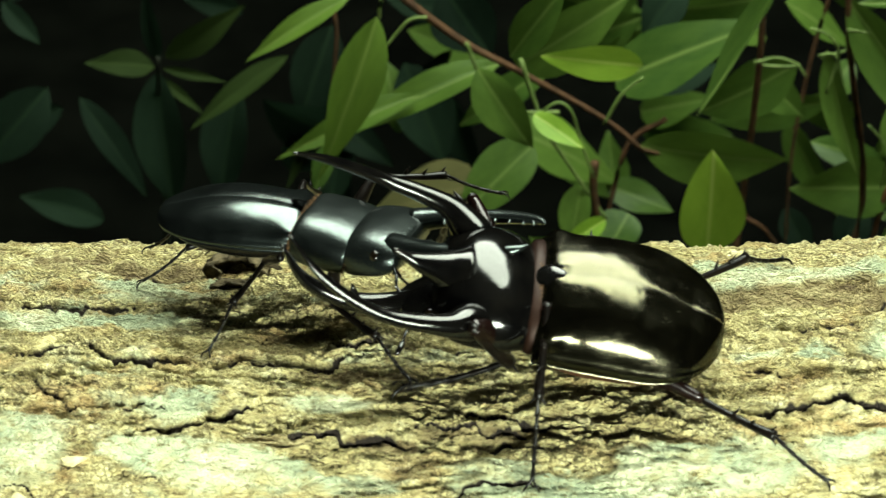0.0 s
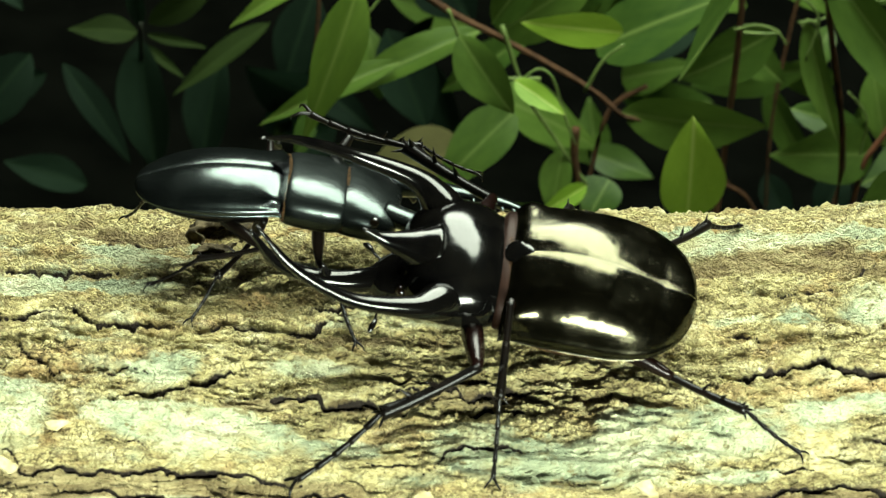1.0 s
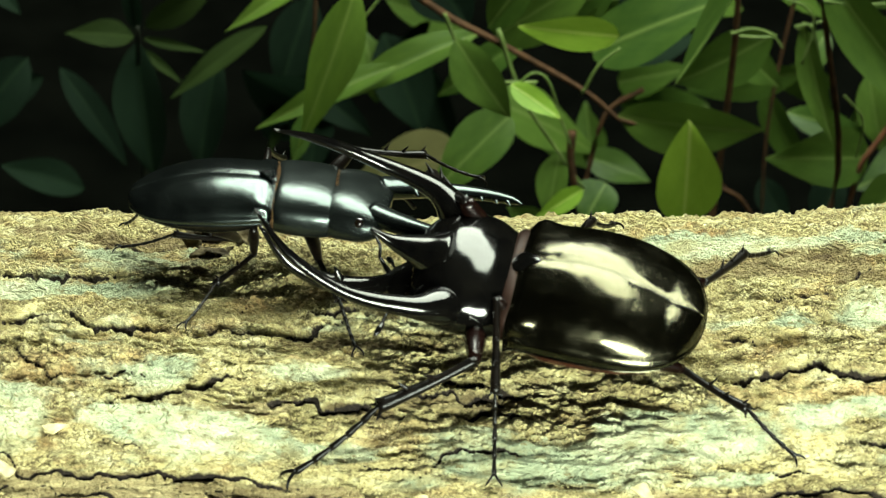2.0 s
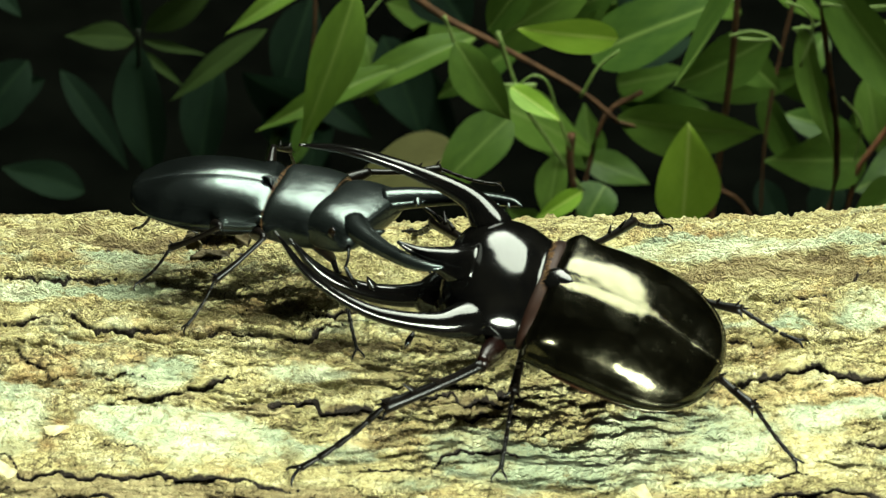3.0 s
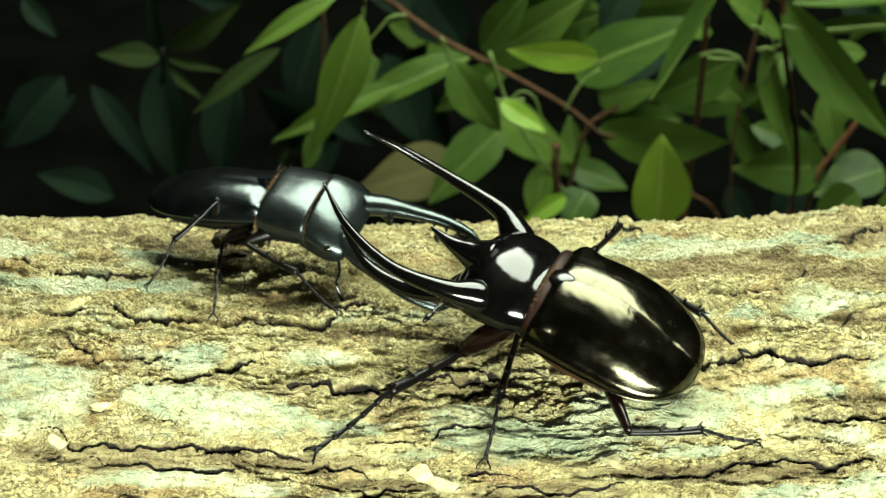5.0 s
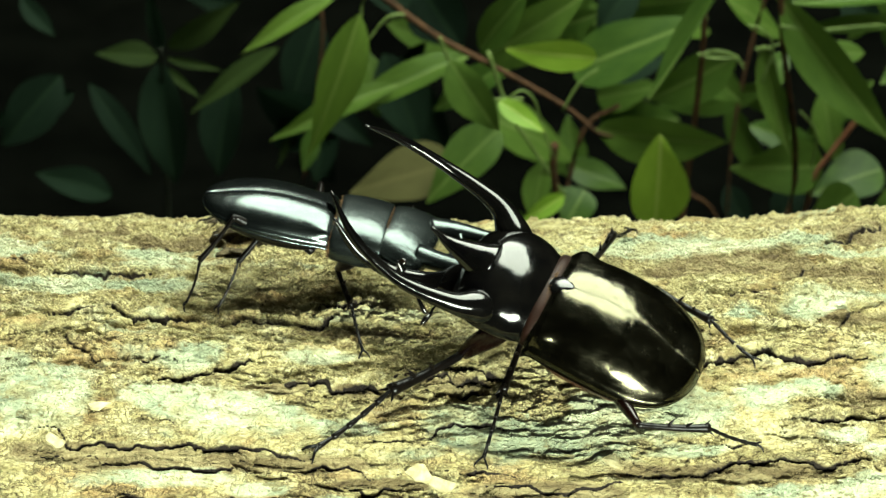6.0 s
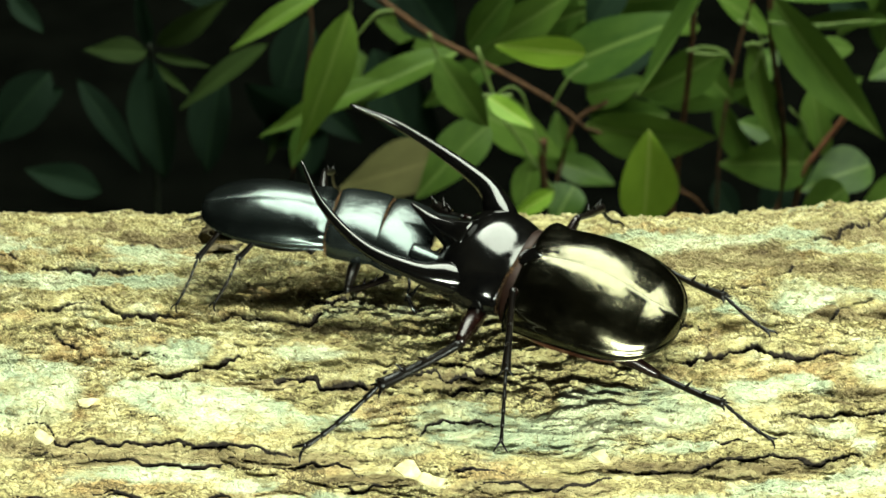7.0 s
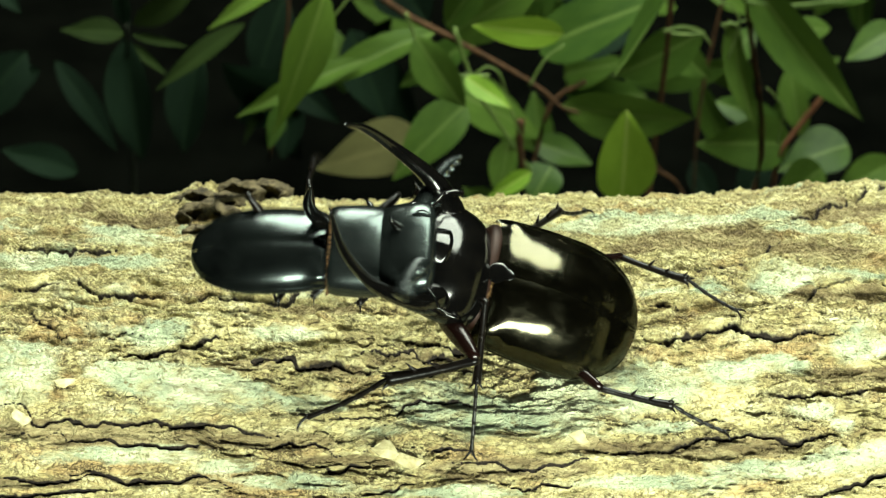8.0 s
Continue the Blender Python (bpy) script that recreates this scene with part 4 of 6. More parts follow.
def thicket(count, x0, x1, z0, z1, y0, y1, kinds, seed):
    """More leaves deeper in the shrub, hanging every way."""
    rng = random.Random(seed)
    for k in range(count):
        base = Vector((rng.uniform(x0, x1), rng.uniform(y0, y1), rng.uniform(z0, z1)))
        a = rng.uniform(0, 2 * math.pi)
        size = rng.uniform(0.017, 0.031)
        tip = base + size * Vector((math.cos(a), rng.uniform(-0.4, 0.4), math.sin(a) * 0.9 - 0.25))
        leaf(rng.choice(kinds), base, tip, size * rng.uniform(0.28, 0.5), rng.uniform(-55, 55))


thicket(60, 0.0, 0.15, 0.02, 0.175, 0.30, 0.40, ("mid", "broad", "long", "deep", "deep"), 4)
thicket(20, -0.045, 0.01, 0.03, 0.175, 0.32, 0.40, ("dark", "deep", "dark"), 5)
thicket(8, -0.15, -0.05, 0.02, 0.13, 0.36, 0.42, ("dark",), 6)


def stem(owner, *points):
    bm = bmesh.new()
    tube(bm, [Vector(p) - owner.location for p in points], [0.0010 - 0.0005 * i / (len(points) - 1) for i in range(len(points))], 10, 6)
    part("stem", bm, TWIG_BROWN if owner is SHRUB else TWIG_DARK, owner)


stem(SHRUB, (0.06, 0.27, 0), (0.067, 0.275, 0.06), (0.070, 0.265, 0.12), (0.064, 0.26, 0.18), (0.03, 0.25, 0.25))
stem(SHRUB, (0.06, 0.27, 0), (0.095, 0.275, 0.05), (0.090, 0.262, 0.12), (0.097, 0.26, 0.18), (0.11, 0.26, 0.25))
stem(DIM_SHRUB, (-0.079, 0.356, 0), (-0.0795, 0.357, 0.020), (-0.080, 0.354, 0.045), (-0.0790, 0.340, 0.068))


# ---- beetles ----
def elytron(length, half, rise, rim, side, round_rear=2.4, forward=1, square=0.86, straight=0.42):
    """One wing case, from its base at x = 0 backwards, lying on one side of the seam. rise maps 0..1 to the seam's height."""
    bm = bmesh.new()
    rows, cols = 40, 20
    grid = []
    for i in range(rows + 1):
        u = i / rows
        u = 1 - (1 - u) ** 1.35 if u > 0 else 0
        front = square + (1 - square) * math.sin(min(1.0, u / 0.42) * math.pi / 2)
        rear = max(0.0, 1 - max(0.0, (u - straight) / (1 - straight)) ** round_rear) ** (1 / 2.1)
        w = half * front * max(rear, 0.03)
        top = rim + (rise(u) - rim) * max(rear, 0.05) ** 0.55
        row = []
        for j in range(cols + 1):
            q = j / cols
            a = q * radians(89)
            y = w * math.sin(min(a, math.pi / 2)) ** 0.92
            z = rim + (top - rim) * math.copysign(abs(math.cos(a)) ** 0.86, math.cos(a))
            z -= 0.018 * half * math.exp(-(q / 0.03) ** 2)
            z += 0.02 * half * math.exp(-((q - 0.90) / 0.03) ** 2)
            y += 0.03 * half * math.exp(-((q - 0.90) / 0.03) ** 2)
            shoulder = 0.06 * half * math.exp(-((u - 0.07) / 0.07) ** 2 - ((q - 0.62) / 0.16) ** 2)
            z -= 0.10 * half * max(0.0, 1 - u / 0.06) ** 2
            row.append(bm.verts.new((-forward * (length * u), side * (y + 0.00006 + shoulder), z + shoulder)))
        grid.append(row)
    for i in range(rows):
        for j in range(cols):
            bm.faces.new((grid[i][j], grid[i][j + 1], grid[i + 1][j + 1], grid[i + 1][j]))
    # a thin inner wall closes the shell
    bmesh.ops.solidify(bm, geom=bm.faces[:] + bm.edges[:] + bm.verts[:], thickness=0.0004)
    return bm


def spine(bm, at, way, length, radius):
    at, way = np.array(at, float), np.array(way, float)
    way = way / np.linalg.norm(way)
    tube(bm, [at, at + way * length * 0.5, at + way * length], [radius, radius * 0.6, radius * 0.08], 7, 2)


def femur_mesh(length, r):
    bm = bmesh.new()
    tube(bm, [(-0.0006, 0, 0), (0.25 * length, 0, 0.02 * length), (0.6 * length, 0, 0.03 * length), (length, 0, 0)], [r * 0.7, r, r * 0.95, r * 0.55], 12, 5, 1.25)
    return bm


def tibia_mesh(length, r, spines):
    bm = bmesh.new()
    tube(bm, [(-0.0004, 0, 0), (0.3 * length, 0, -0.02 * length), (0.7 * length, 0, -0.02 * length), (length, 0, 0)], [r * 0.75, r * 0.7, r * 0.85, r * 1.1], 10, 5)
    for k in range(spines):
        x = length * (0.42 + 0.5 * k / max(1, spines - 1))
        spine(bm, (x, 0, 0.4 * r), (0.55, 0.25 * (-1) ** k, 0.9), r * 2.2, r * 0.42)
    for s in (-1, 1):
        spine(bm, (length * 0.98, 0.5 * r * s, -0.2 * r), (0.8, 0.7 * s, -0.3), r * 2.0, r * 0.35)
    return bm


def tarsus_mesh(length, r):
    bm = bmesh.new()
    n = 5
    for k in range(n):
        a, b = 0.86 * length * k / n, 0.86 * length * (k + 1) / n
        z0, z1 = -0.05 * length * math.sin(math.pi * a / length), -0.05 * length * math.sin(math.pi * b / length)
        tube(bm, [(a - 0.0002, 0, z0), (0.6 * a + 0.4 * b, 0, 0.6 * z0 + 0.4 * z1), (b, 0, z1)], [r * 0.5, r * 0.75, r * 0.95], 8, 3)
        for s in (-1, 1):
            spine(bm, (b - 0.0001, 0.3 * r * s, z1), (0.9, 0.7 * s, -0.4), r * 1.6, r * 0.25)
    for s in (-1, 1):
        tube(bm, [(0.85 * length, 0, -0.01 * length), (0.93 * length, 0.05 * length * s, 0.0), (0.985 * length, 0.085 * length * s, -0.03 * length), (length, 0.08 * length * s, -0.07 * length)],
             [r * 0.55, r * 0.45, r * 0.3, r * 0.08], 7, 4)
    return bm


class Leg:
    """Femur, tibia and tarsus, each a part of the beetle, posed by where hip and foot are."""

    def __init__(self, beetle, hip, lengths, thick, mat, spines, out):
        self.hip, self.seat, self.lengths, self.out = Vector(hip), Vector(hip), lengths, Vector(out)
        a, b, c = lengths
        self.parts = (part("femur", femur_mesh(a, thick), FEMUR if thick > 0.0013 else mat, beetle),
                      part("tibia", tibia_mesh(b, thick * 0.66, spines), mat, beetle),
                      part("tarsus", tarsus_mesh(c, thick * 0.36), mat, beetle))

    def poses(self, foot, up, towards=None):
        """The three poses in the beetle's space for a foot there; up is the way off the ground, towards a place to which the knee points."""
        a, b, c = self.lengths
        rise = up * 0.25 + self.out if towards is None else towards - self.hip
        way = foot - self.hip
        d = way.length
        lower = (b + c) * 0.992
        if d > lower - a + 0.002:
            # the foot is far enough: tibia and tarsus run on almost straight from the knee
            d = min(d, (a + lower) * 0.998)
            way = way.normalized()
            foot = self.hip + way * d
            knee = self.bend(way, d, a, lower, rise)
            low = (foot - knee).normalized()
            lift = (up - low * up.dot(low)).normalized()
            ankle = knee + b * (low + lift * 0.16).normalized()
        else:
            back = -way
            flat = back - up * back.dot(up)
            flat = flat.normalized() if flat.length > 1e-6 else Vector((0, 0, 1))
            ankle = foot + c * (flat * 0.93 + up * 0.30).normalized()
            way = ankle - self.hip
            d = min(max(way.length, abs(a - b) + 0.0008), (a + b) * 0.996)
            way = way.normalized()
            ankle = self.hip + way * d
            knee = self.bend(way, d, a, b, rise)
        return [aim(self.hip, knee, up), aim(knee, ankle, up), aim(ankle, foot, up)]

    def bend(self, way, d, a, b, rise):
        """Where the knee lies between two bones of lengths a and b that span d along way."""
        cosine = max(-1.0, min(1.0, (a * a + d * d - b * b) / (2 * a * d)))
        rise = (rise - way * rise.dot(way)).normalized()
        return self.hip + a * (way * cosine + rise * math.sqrt(max(0.0, 1 - cosine * cosine)))


def aim(start, end, up):
    """A pose at start whose x axis points to end, with z near up."""
    x = (end - start).normalized()
    y = up.cross(x)
    y = y.normalized() if y.length > 1e-6 else Vector((0, 1, 0))
    z = x.cross(y)
    return Matrix.Translation(start) @ Matrix((x, y, z)).transposed().to_4x4()


def thoracic_horn(side):
    bm = bmesh.new()
    tube(bm, [(-0.0068, side * 0.0070, 0.0112), (-0.0112, side * 0.0102, 0.0136), (-0.0166, side * 0.0137, 0.0160), (-0.028, side * 0.0153, 0.0186), (-0.039, side * 0.0136, 0.0238), (-0.0468, side * 0.0093, 0.0294)],
         [0.0030, 0.0036, 0.0021, 0.0013, 0.0009, 0.00025], 24, 8)
    return bm


def rhino_beetle():
    beetle = tagged(new("rhinoceros_beetle"), "glossy black three-horned rhinoceros beetle with bronze wing cases, on the log", "beetle")
    rise = lambda u: 0.0178 + 0.0030 * math.sin(min(1, u / 0.8) * math.pi) - 0.0035 * u ** 2
    for side in (-1, 1):
        bm = elytron(0.0348, 0.0142, rise, 0.0085, side, 2.5, -1, 0.93, 0.50)
        part("elytron", bm, BRONZE, beetle, "domed bronze-black wing case", Matrix.Translation((0.0013, 0, 0)))
    bm = bmesh.new()
    hull(bm, [(-0.001, 0.008, 0.0145, 0.0045), (0.006, 0.0122, 0.0150, 0.0022), (0.016, 0.0132, 0.0150, 0.0020), (0.026, 0.0118, 0.0135, 0.0030), (0.0335, 0.006, 0.0100, 0.0055), (0.0350, 0.001, 0.0085, 0.0075)])
    part("abdomen", bm, RED, beetle, "dark red-brown underside")
    bm = bmesh.new()
    bmesh.ops.create_uvsphere(bm, u_segments=24, v_segments=12, radius=1.0)
    for v in bm.verts:
        taper = 1.0 - 0.45 * max(0.0, v.co.x)
        v.co = Vector((0.0026 + 0.0028 * v.co.x, 0.0024 * taper * v.co.y, 0.0177 + 0.0005 * v.co.z + 0.0012 * v.co.x))
    part("scutellum", bm, BLACK, beetle, "small shiny heart-shaped plate")
    bm = bmesh.new()
    hull(bm, [(-0.0006, 0.0108, 0.0164, 0.0060), (0.0002, 0.0117, 0.0169, 0.0052), (0.0016, 0.0118, 0.0169, 0.0052), (0.0026, 0.0112, 0.0160, 0.0060)], 36, 2.3)
    part("neck_membrane", bm, MEMBRANE, beetle, "red-brown membrane")
    joint = Vector((0, 0, 0.013))
    bm = bmesh.new()
    hull(bm, [(0.0010, 0.0088, 0.0146, 0.0065), (0.0004, 0.0108, 0.0164, 0.0050), (-0.0006, 0.0112, 0.0169, 0.0048), (-0.0035, 0.0123, 0.0184, 0.0045), (-0.0075, 0.0127, 0.0192, 0.0045), (-0.0115, 0.0123, 0.0184, 0.0048), (-0.0145, 0.0110, 0.0164, 0.0055), (-0.0166, 0.0086, 0.0138, 0.0070), (-0.0176, 0.0056, 0.0118, 0.0085)], 56, 2.12, 6)
    prothorax = part("prothorax", shifted(bm, joint), BLACK, beetle, "shiny black thorax shield", Matrix.Translation(joint))
    for side in (-1, 1):
        part("thoracic_horn", shifted(thoracic_horn(side), joint), BLACK, prothorax, "long curved black horn")
    bm = bmesh.new()
    tube(bm, [(-0.0125, 0, 0.0140), (-0.0170, 0, 0.0148), (-0.0220, 0, 0.0160), (-0.0264, 0, 0.0184)], [0.0055, 0.0032, 0.0014, 0.0003], 18, 6)
    part("middle_horn", shifted(bm, joint), BLACK, prothorax, "short pointed middle horn")
    bm = bmesh.new()
    for k in range(260):
        a = radians(random.uniform(-20, 200))
        base = Vector((0.0006 + random.uniform(-0.0003, 0.0003), 0.0103 * math.cos(a), 0.0105 + 0.0064 * math.sin(a)))
        spine(bm, base, (random.uniform(0.5, 1.0), 0.4 * math.cos(a) + random.uniform(-0.3, 0.3), 0.4 * math.sin(a) + random.uniform(-0.3, 0.3)), 0.0009, 0.00008)
    tagged(part("hair_fringe", shifted(bm, joint), HAIR, prothorax, "rusty hair fringe"), kind="stuff")
    head_joint = Vector((-0.015, 0, 0.0095))
    bm = bmesh.new()
    hull(bm, [(-0.0115, 0.0030, 0.0105, 0.0040), (-0.014, 0.0050, 0.0110, 0.0026), (-0.018, 0.0050, 0.0100, 0.0020), (-0.0215, 0.0038, 0.0080, 0.0022), (-0.0235, 0.0020, 0.0060, 0.0030)], 24)
    head = part("head", shifted(bm, head_joint), BLACK, beetle, "", Matrix.Translation(head_joint))
    bm = bmesh.new()
    tube(bm, [(-0.0175, 0, 0.0065), (-0.0250, 0, 0.0045), (-0.0330, 0, 0.0052), (-0.0405, 0, 0.0095), (-0.0455, 0, 0.0175)], [0.0030, 0.0022, 0.0017, 0.0012, 0.0003], 14, 7)
    spine(bm, (-0.0310, 0, 0.0058), (-0.3, 0, 1), 0.0034, 0.0011)
    part("head_horn", shifted(bm, head_joint), BLACK, head, "upcurved black head horn with one tooth")
    for side in (-1, 1):
        bm = bmesh.new()
        bmesh.ops.create_uvsphere(bm, u_segments=14, v_segments=10, radius=0.0012)
        bmesh.ops.translate(bm, verts=bm.verts, vec=Vector((-0.0178, side * 0.0048, 0.0072)) - head_joint)
        part("eye", bm, EYE, head)
        bm = bmesh.new()
        tube(bm, [(-0.020, side * 0.0042, 0.0045), (-0.0218, side * 0.0066, 0.0043), (-0.0225, side * 0.0088, 0.0035)], [0.0003, 0.00025, 0.0003], 7, 4)
        tube(bm, [(-0.0223, side * 0.0084, 0.0036), (-0.0230, side * 0.0098, 0.0031), (-0.0236, side * 0.0108, 0.0025)], [0.0004, 0.0006, 0.0003], 8, 4)
        part("antenna", shifted(bm, head_joint), BLACK, head)
    legs = {}
    for key, hip, lengths, thick, spines, out in (
            ("F", (-0.0044, 0.0080, 0.0063), (0.0150, 0.0190, 0.0225), 0.0020, 3, (-0.7, 0.7, -0.1)),
            ("M", (0.004, 0.0080, 0.0055), (0.0120, 0.0170, 0.0170), 0.0014, 3, (0.1, 1.0, -0.5)),
            ("H", (0.0185, 0.0080, 0.0055), (0.0160, 0.0152, 0.0138), 0.0014, 3, (0.9, 0.45, -0.15))):
        for name, side in (("L", -1), ("R", 1)):
            legs[name + key] = Leg(beetle, (hip[0], side * hip[1], hip[2]), lengths, thick, LEG, spines, (out[0], side * out[1], out[2]))
    return beetle, prothorax, head, legs


def mandible(side):
    bm = bmesh.new()
    tube(bm, [(0.0185, side * 0.0050, 0.0085), (0.0235, side * 0.0072, 0.0087), (0.0300, side * 0.0088, 0.0090), (0.0370, side * 0.0098, 0.0094), (0.0425, side * 0.0094, 0.0098), (0.0450, side * 0.0080, 0.0101)],
         [0.0026, 0.0023, 0.0017, 0.0014, 0.0010, 0.0002], 14, 6, 0.85)
    spine(bm, (0.0245, side * 0.0070, 0.0088), (0.5, -side, 0.1), 0.0034, 0.0013)
    for k in range(4):
        spine(bm, (0.0315 + 0.0028 * k, side * (0.0084 + 0.0002 * k), 0.0092), (0.3, -side, 0.1), 0.0016, 0.0006)
    spine(bm, (0.0415, side * 0.0096, 0.0096), (0.6, -side, 0.0), 0.0026, 0.0008)
    return bm


def stag_beetle():
    beetle = tagged(new("stag_beetle"), "satin grey-black stag beetle with open jaws, fighting on the log", "beetle")
    rise = lambda u: 0.0102 + 0.0012 * math.sin(min(1, u / 0.9) * math.pi) - 0.0022 * u ** 2
    for side in (-1, 1):
        part("elytron", elytron(0.0285, 0.0092, rise, 0.0050, side, 2.6, 1), SLEEK, beetle, "smooth satin black wing case")
    bm = bmesh.new()
    hull(bm, [(0.0004, 0.0050, 0.0085, 0.0030), (-0.006, 0.0080, 0.0088, 0.0014), (-0.014, 0.0084, 0.0086, 0.0012), (-0.022, 0.0066, 0.0074, 0.0022), (-0.0272, 0.0025, 0.0056, 0.0040)])
    part("abdomen", bm, BLACK, beetle)
    bm = bmesh.new()
    top = [bm.verts.new(p) for p in ((-0.0003, 0.0018, 0.0103), (-0.0003, -0.0018, 0.0103), (-0.0026, -0.0009, 0.0110), (-0.0034, 0.0, 0.0113), (-0.0026, 0.0009, 0.0110))]
    bm.faces.new(top)
    bmesh.ops.solidify(bm, geom=bm.faces[:] + bm.edges[:] + bm.verts[:], thickness=0.0003)
    part("scutellum", bm, SATIN, beetle)
    joint = Vector((0, 0, 0.008))
    bm = bmesh.new()
    hull(bm, [(-0.0003, 0.0080, 0.0098, 0.0030), (0.0000, 0.0090, 0.0106, 0.0020), (0.0020, 0.0095, 0.0111, 0.0016), (0.0070, 0.0097, 0.0113, 0.0016), (0.0104, 0.0094, 0.0109, 0.0022), (0.0108, 0.0088, 0.0102, 0.0032)], 44, 2.7, 6)
    prothorax = part("prothorax", shifted(bm, joint), SATIN, beetle, "satin black thorax shield", Matrix.Translation(joint))
    bm = bmesh.new()
    for k in range(420):
        rear = k % 2
        a = radians(random.uniform(-15, 195))
        base = Vector((0.0002 if rear else 0.0105, 0.0090 * math.cos(a), 0.0052 + 0.0055 * math.sin(a)))
        spine(bm, base, (random.uniform(-1.0, -0.5) if rear else random.uniform(0.5, 1.0), 0.4 * math.cos(a) + random.uniform(-0.3, 0.3), 0.5 * math.sin(a) + random.uniform(-0.2, 0.3)), 0.0008, 0.00008)
    tagged(part("hair_fringe", shifted(bm, joint), HAIR, prothorax, "rusty hair fringe"), kind="stuff")
    head_joint = Vector((0.0105, 0, 0.008))
    bm = bmesh.new()
    hull(bm, [(0.0100, 0.0086, 0.0100, 0.0030), (0.0107, 0.0091, 0.0107, 0.0022), (0.0135, 0.0097, 0.0112, 0.0022), (0.0175, 0.0099, 0.0108, 0.0028), (0.0203, 0.0090, 0.0098, 0.0042), (0.0213, 0.0070, 0.0090, 0.0056)], 44, 2.8, 6)
    head = part("head", shifted(bm, head_joint), SATIN, beetle, "broad satin black head", Matrix.Translation(head_joint))
    jaws = []
    for side in (-1, 1):
        at = Vector((0.0190, side * 0.0050, 0.0085))
        jaw = part("mandible", shifted(mandible(side), at), SATIN, head, "long toothed black jaw", Matrix.Translation(at - head_joint))
        jaws.append((jaw, at - head_joint, side))
        bm = bmesh.new()
        bmesh.ops.create_uvsphere(bm, u_segments=14, v_segments=10, radius=0.0013)
        bmesh.ops.translate(bm, verts=bm.verts, vec=Vector((0.0168, side * 0.0086, 0.0078)) - head_joint)
        part("eye", bm, EYE, head)
        bm = bmesh.new()
        tube(bm, [(0.0195, side * 0.0080, 0.0065), (0.0215, side * 0.0110, 0.0055), (0.0220, side * 0.0130, 0.0040)], [0.00035, 0.0003, 0.0003], 7, 4)
        tube(bm, [(0.0220, side * 0.0128, 0.0041), (0.0236, side * 0.0136, 0.0026), (0.0250, side * 0.0138, 0.0012)], [0.0003, 0.0005, 0.0005], 7, 4)
        part("antenna", shifted(bm, head_joint), BLACK, head)
    legs = {}
    for key, hip, lengths, thick, spines, out in (
            ("F", (0.006, 0.0055, 0.0030), (0.0108, 0.0135, 0.0130), 0.0012, 3, (0.7, 0.7, 0.2)),
            ("M", (-0.004, 0.0060, 0.0025), (0.0105, 0.0120, 0.0120), 0.0010, 2, (-0.1, 1.0, 0.1)),
            ("H", (-0.012, 0.0060, 0.0025), (0.0110, 0.0125, 0.0125), 0.0010, 2, (-0.8, 0.6, 0.1))):
        for name, side in (("N", -1), ("F", 1)):
            legs[key + name] = Leg(beetle, (hip[0], side * hip[1], hip[2]), lengths, thick, LEG, spines, (out[0], side * out[1], out[2]))
    return beetle, prothorax, head, jaws, legs


# ---- what moves ----
def between(rows, t):
    """The pose at t on a smooth way through the rows."""
    times = [r[0] for r in rows]
    if t <= times[0]:
        return rows[0][1].copy()
    if t >= times[-1]:
        return rows[-1][1].copy()
    i = max(k for k in range(len(rows) - 1) if times[k] <= t)

    def vector(k, like):
        q = rows[k][1].to_quaternion()
        if like is not None and q.dot(like) < 0:
            q.negate()
        return np.array([*rows[k][1].translation, *q])

    like = rows[i][1].to_quaternion()
    a, b = vector(i, None), vector(i + 1, like)
    span = times[i + 1] - times[i]
    u = (t - times[i]) / span
    sa = (b - vector(i - 1, like)) / (times[i + 1] - times[i - 1]) * span if i > 0 else b - a
    sb = (vector(i + 2, like) - a) / (times[i + 2] - times[i]) * span if i + 2 < len(rows) else b - a
    limit = 3.0 * np.abs(b - a)
    sa, sb = np.clip(sa, -limit, limit), np.clip(sb, -limit, limit)
    v = (2 * u ** 3 - 3 * u * u + 1) * a + (u ** 3 - 2 * u * u + u) * sa + (3 * u * u - 2 * u ** 3) * b + (u ** 3 - u * u) * sb
    q = np.array(v[3:]) / np.linalg.norm(v[3:])
    return Matrix.LocRotScale(Vector(v[:3]), Quaternion(q.tolist()), None)


def place(rows, t, grounded=True):
    """A foot's or knee's place at t; a foot near the log is set onto its bark."""
    times = [r[0] for r in rows]
    at = Vector([float(np.interp(t, times, [r[k] for r in rows])) for k in (1, 2, 3)])
    off = Vector((0, at.y, at.z - LOG_R))
    if not grounded or off.length > LOG_R + 0.003:
        return at
    key = (round(at.x, 4), round(at.y, 4), round(at.z, 4))
    if key not in GROUND:
        s = math.atan2(-at.y, at.z - LOG_R) * LOG_R * 1000
        near = np.array([-0.7, 0.0, 0.7])
        GROUND[key] = float(np.max(bark_height(at.x * 1000 + near, s + near))) / 1000
    return Vector((at.x, 0, LOG_R)) + off.normalized() * (LOG_R + GROUND[key] + 0.0005)


GROUND = {}
TIMES = [k / 10 for k in range(81)]


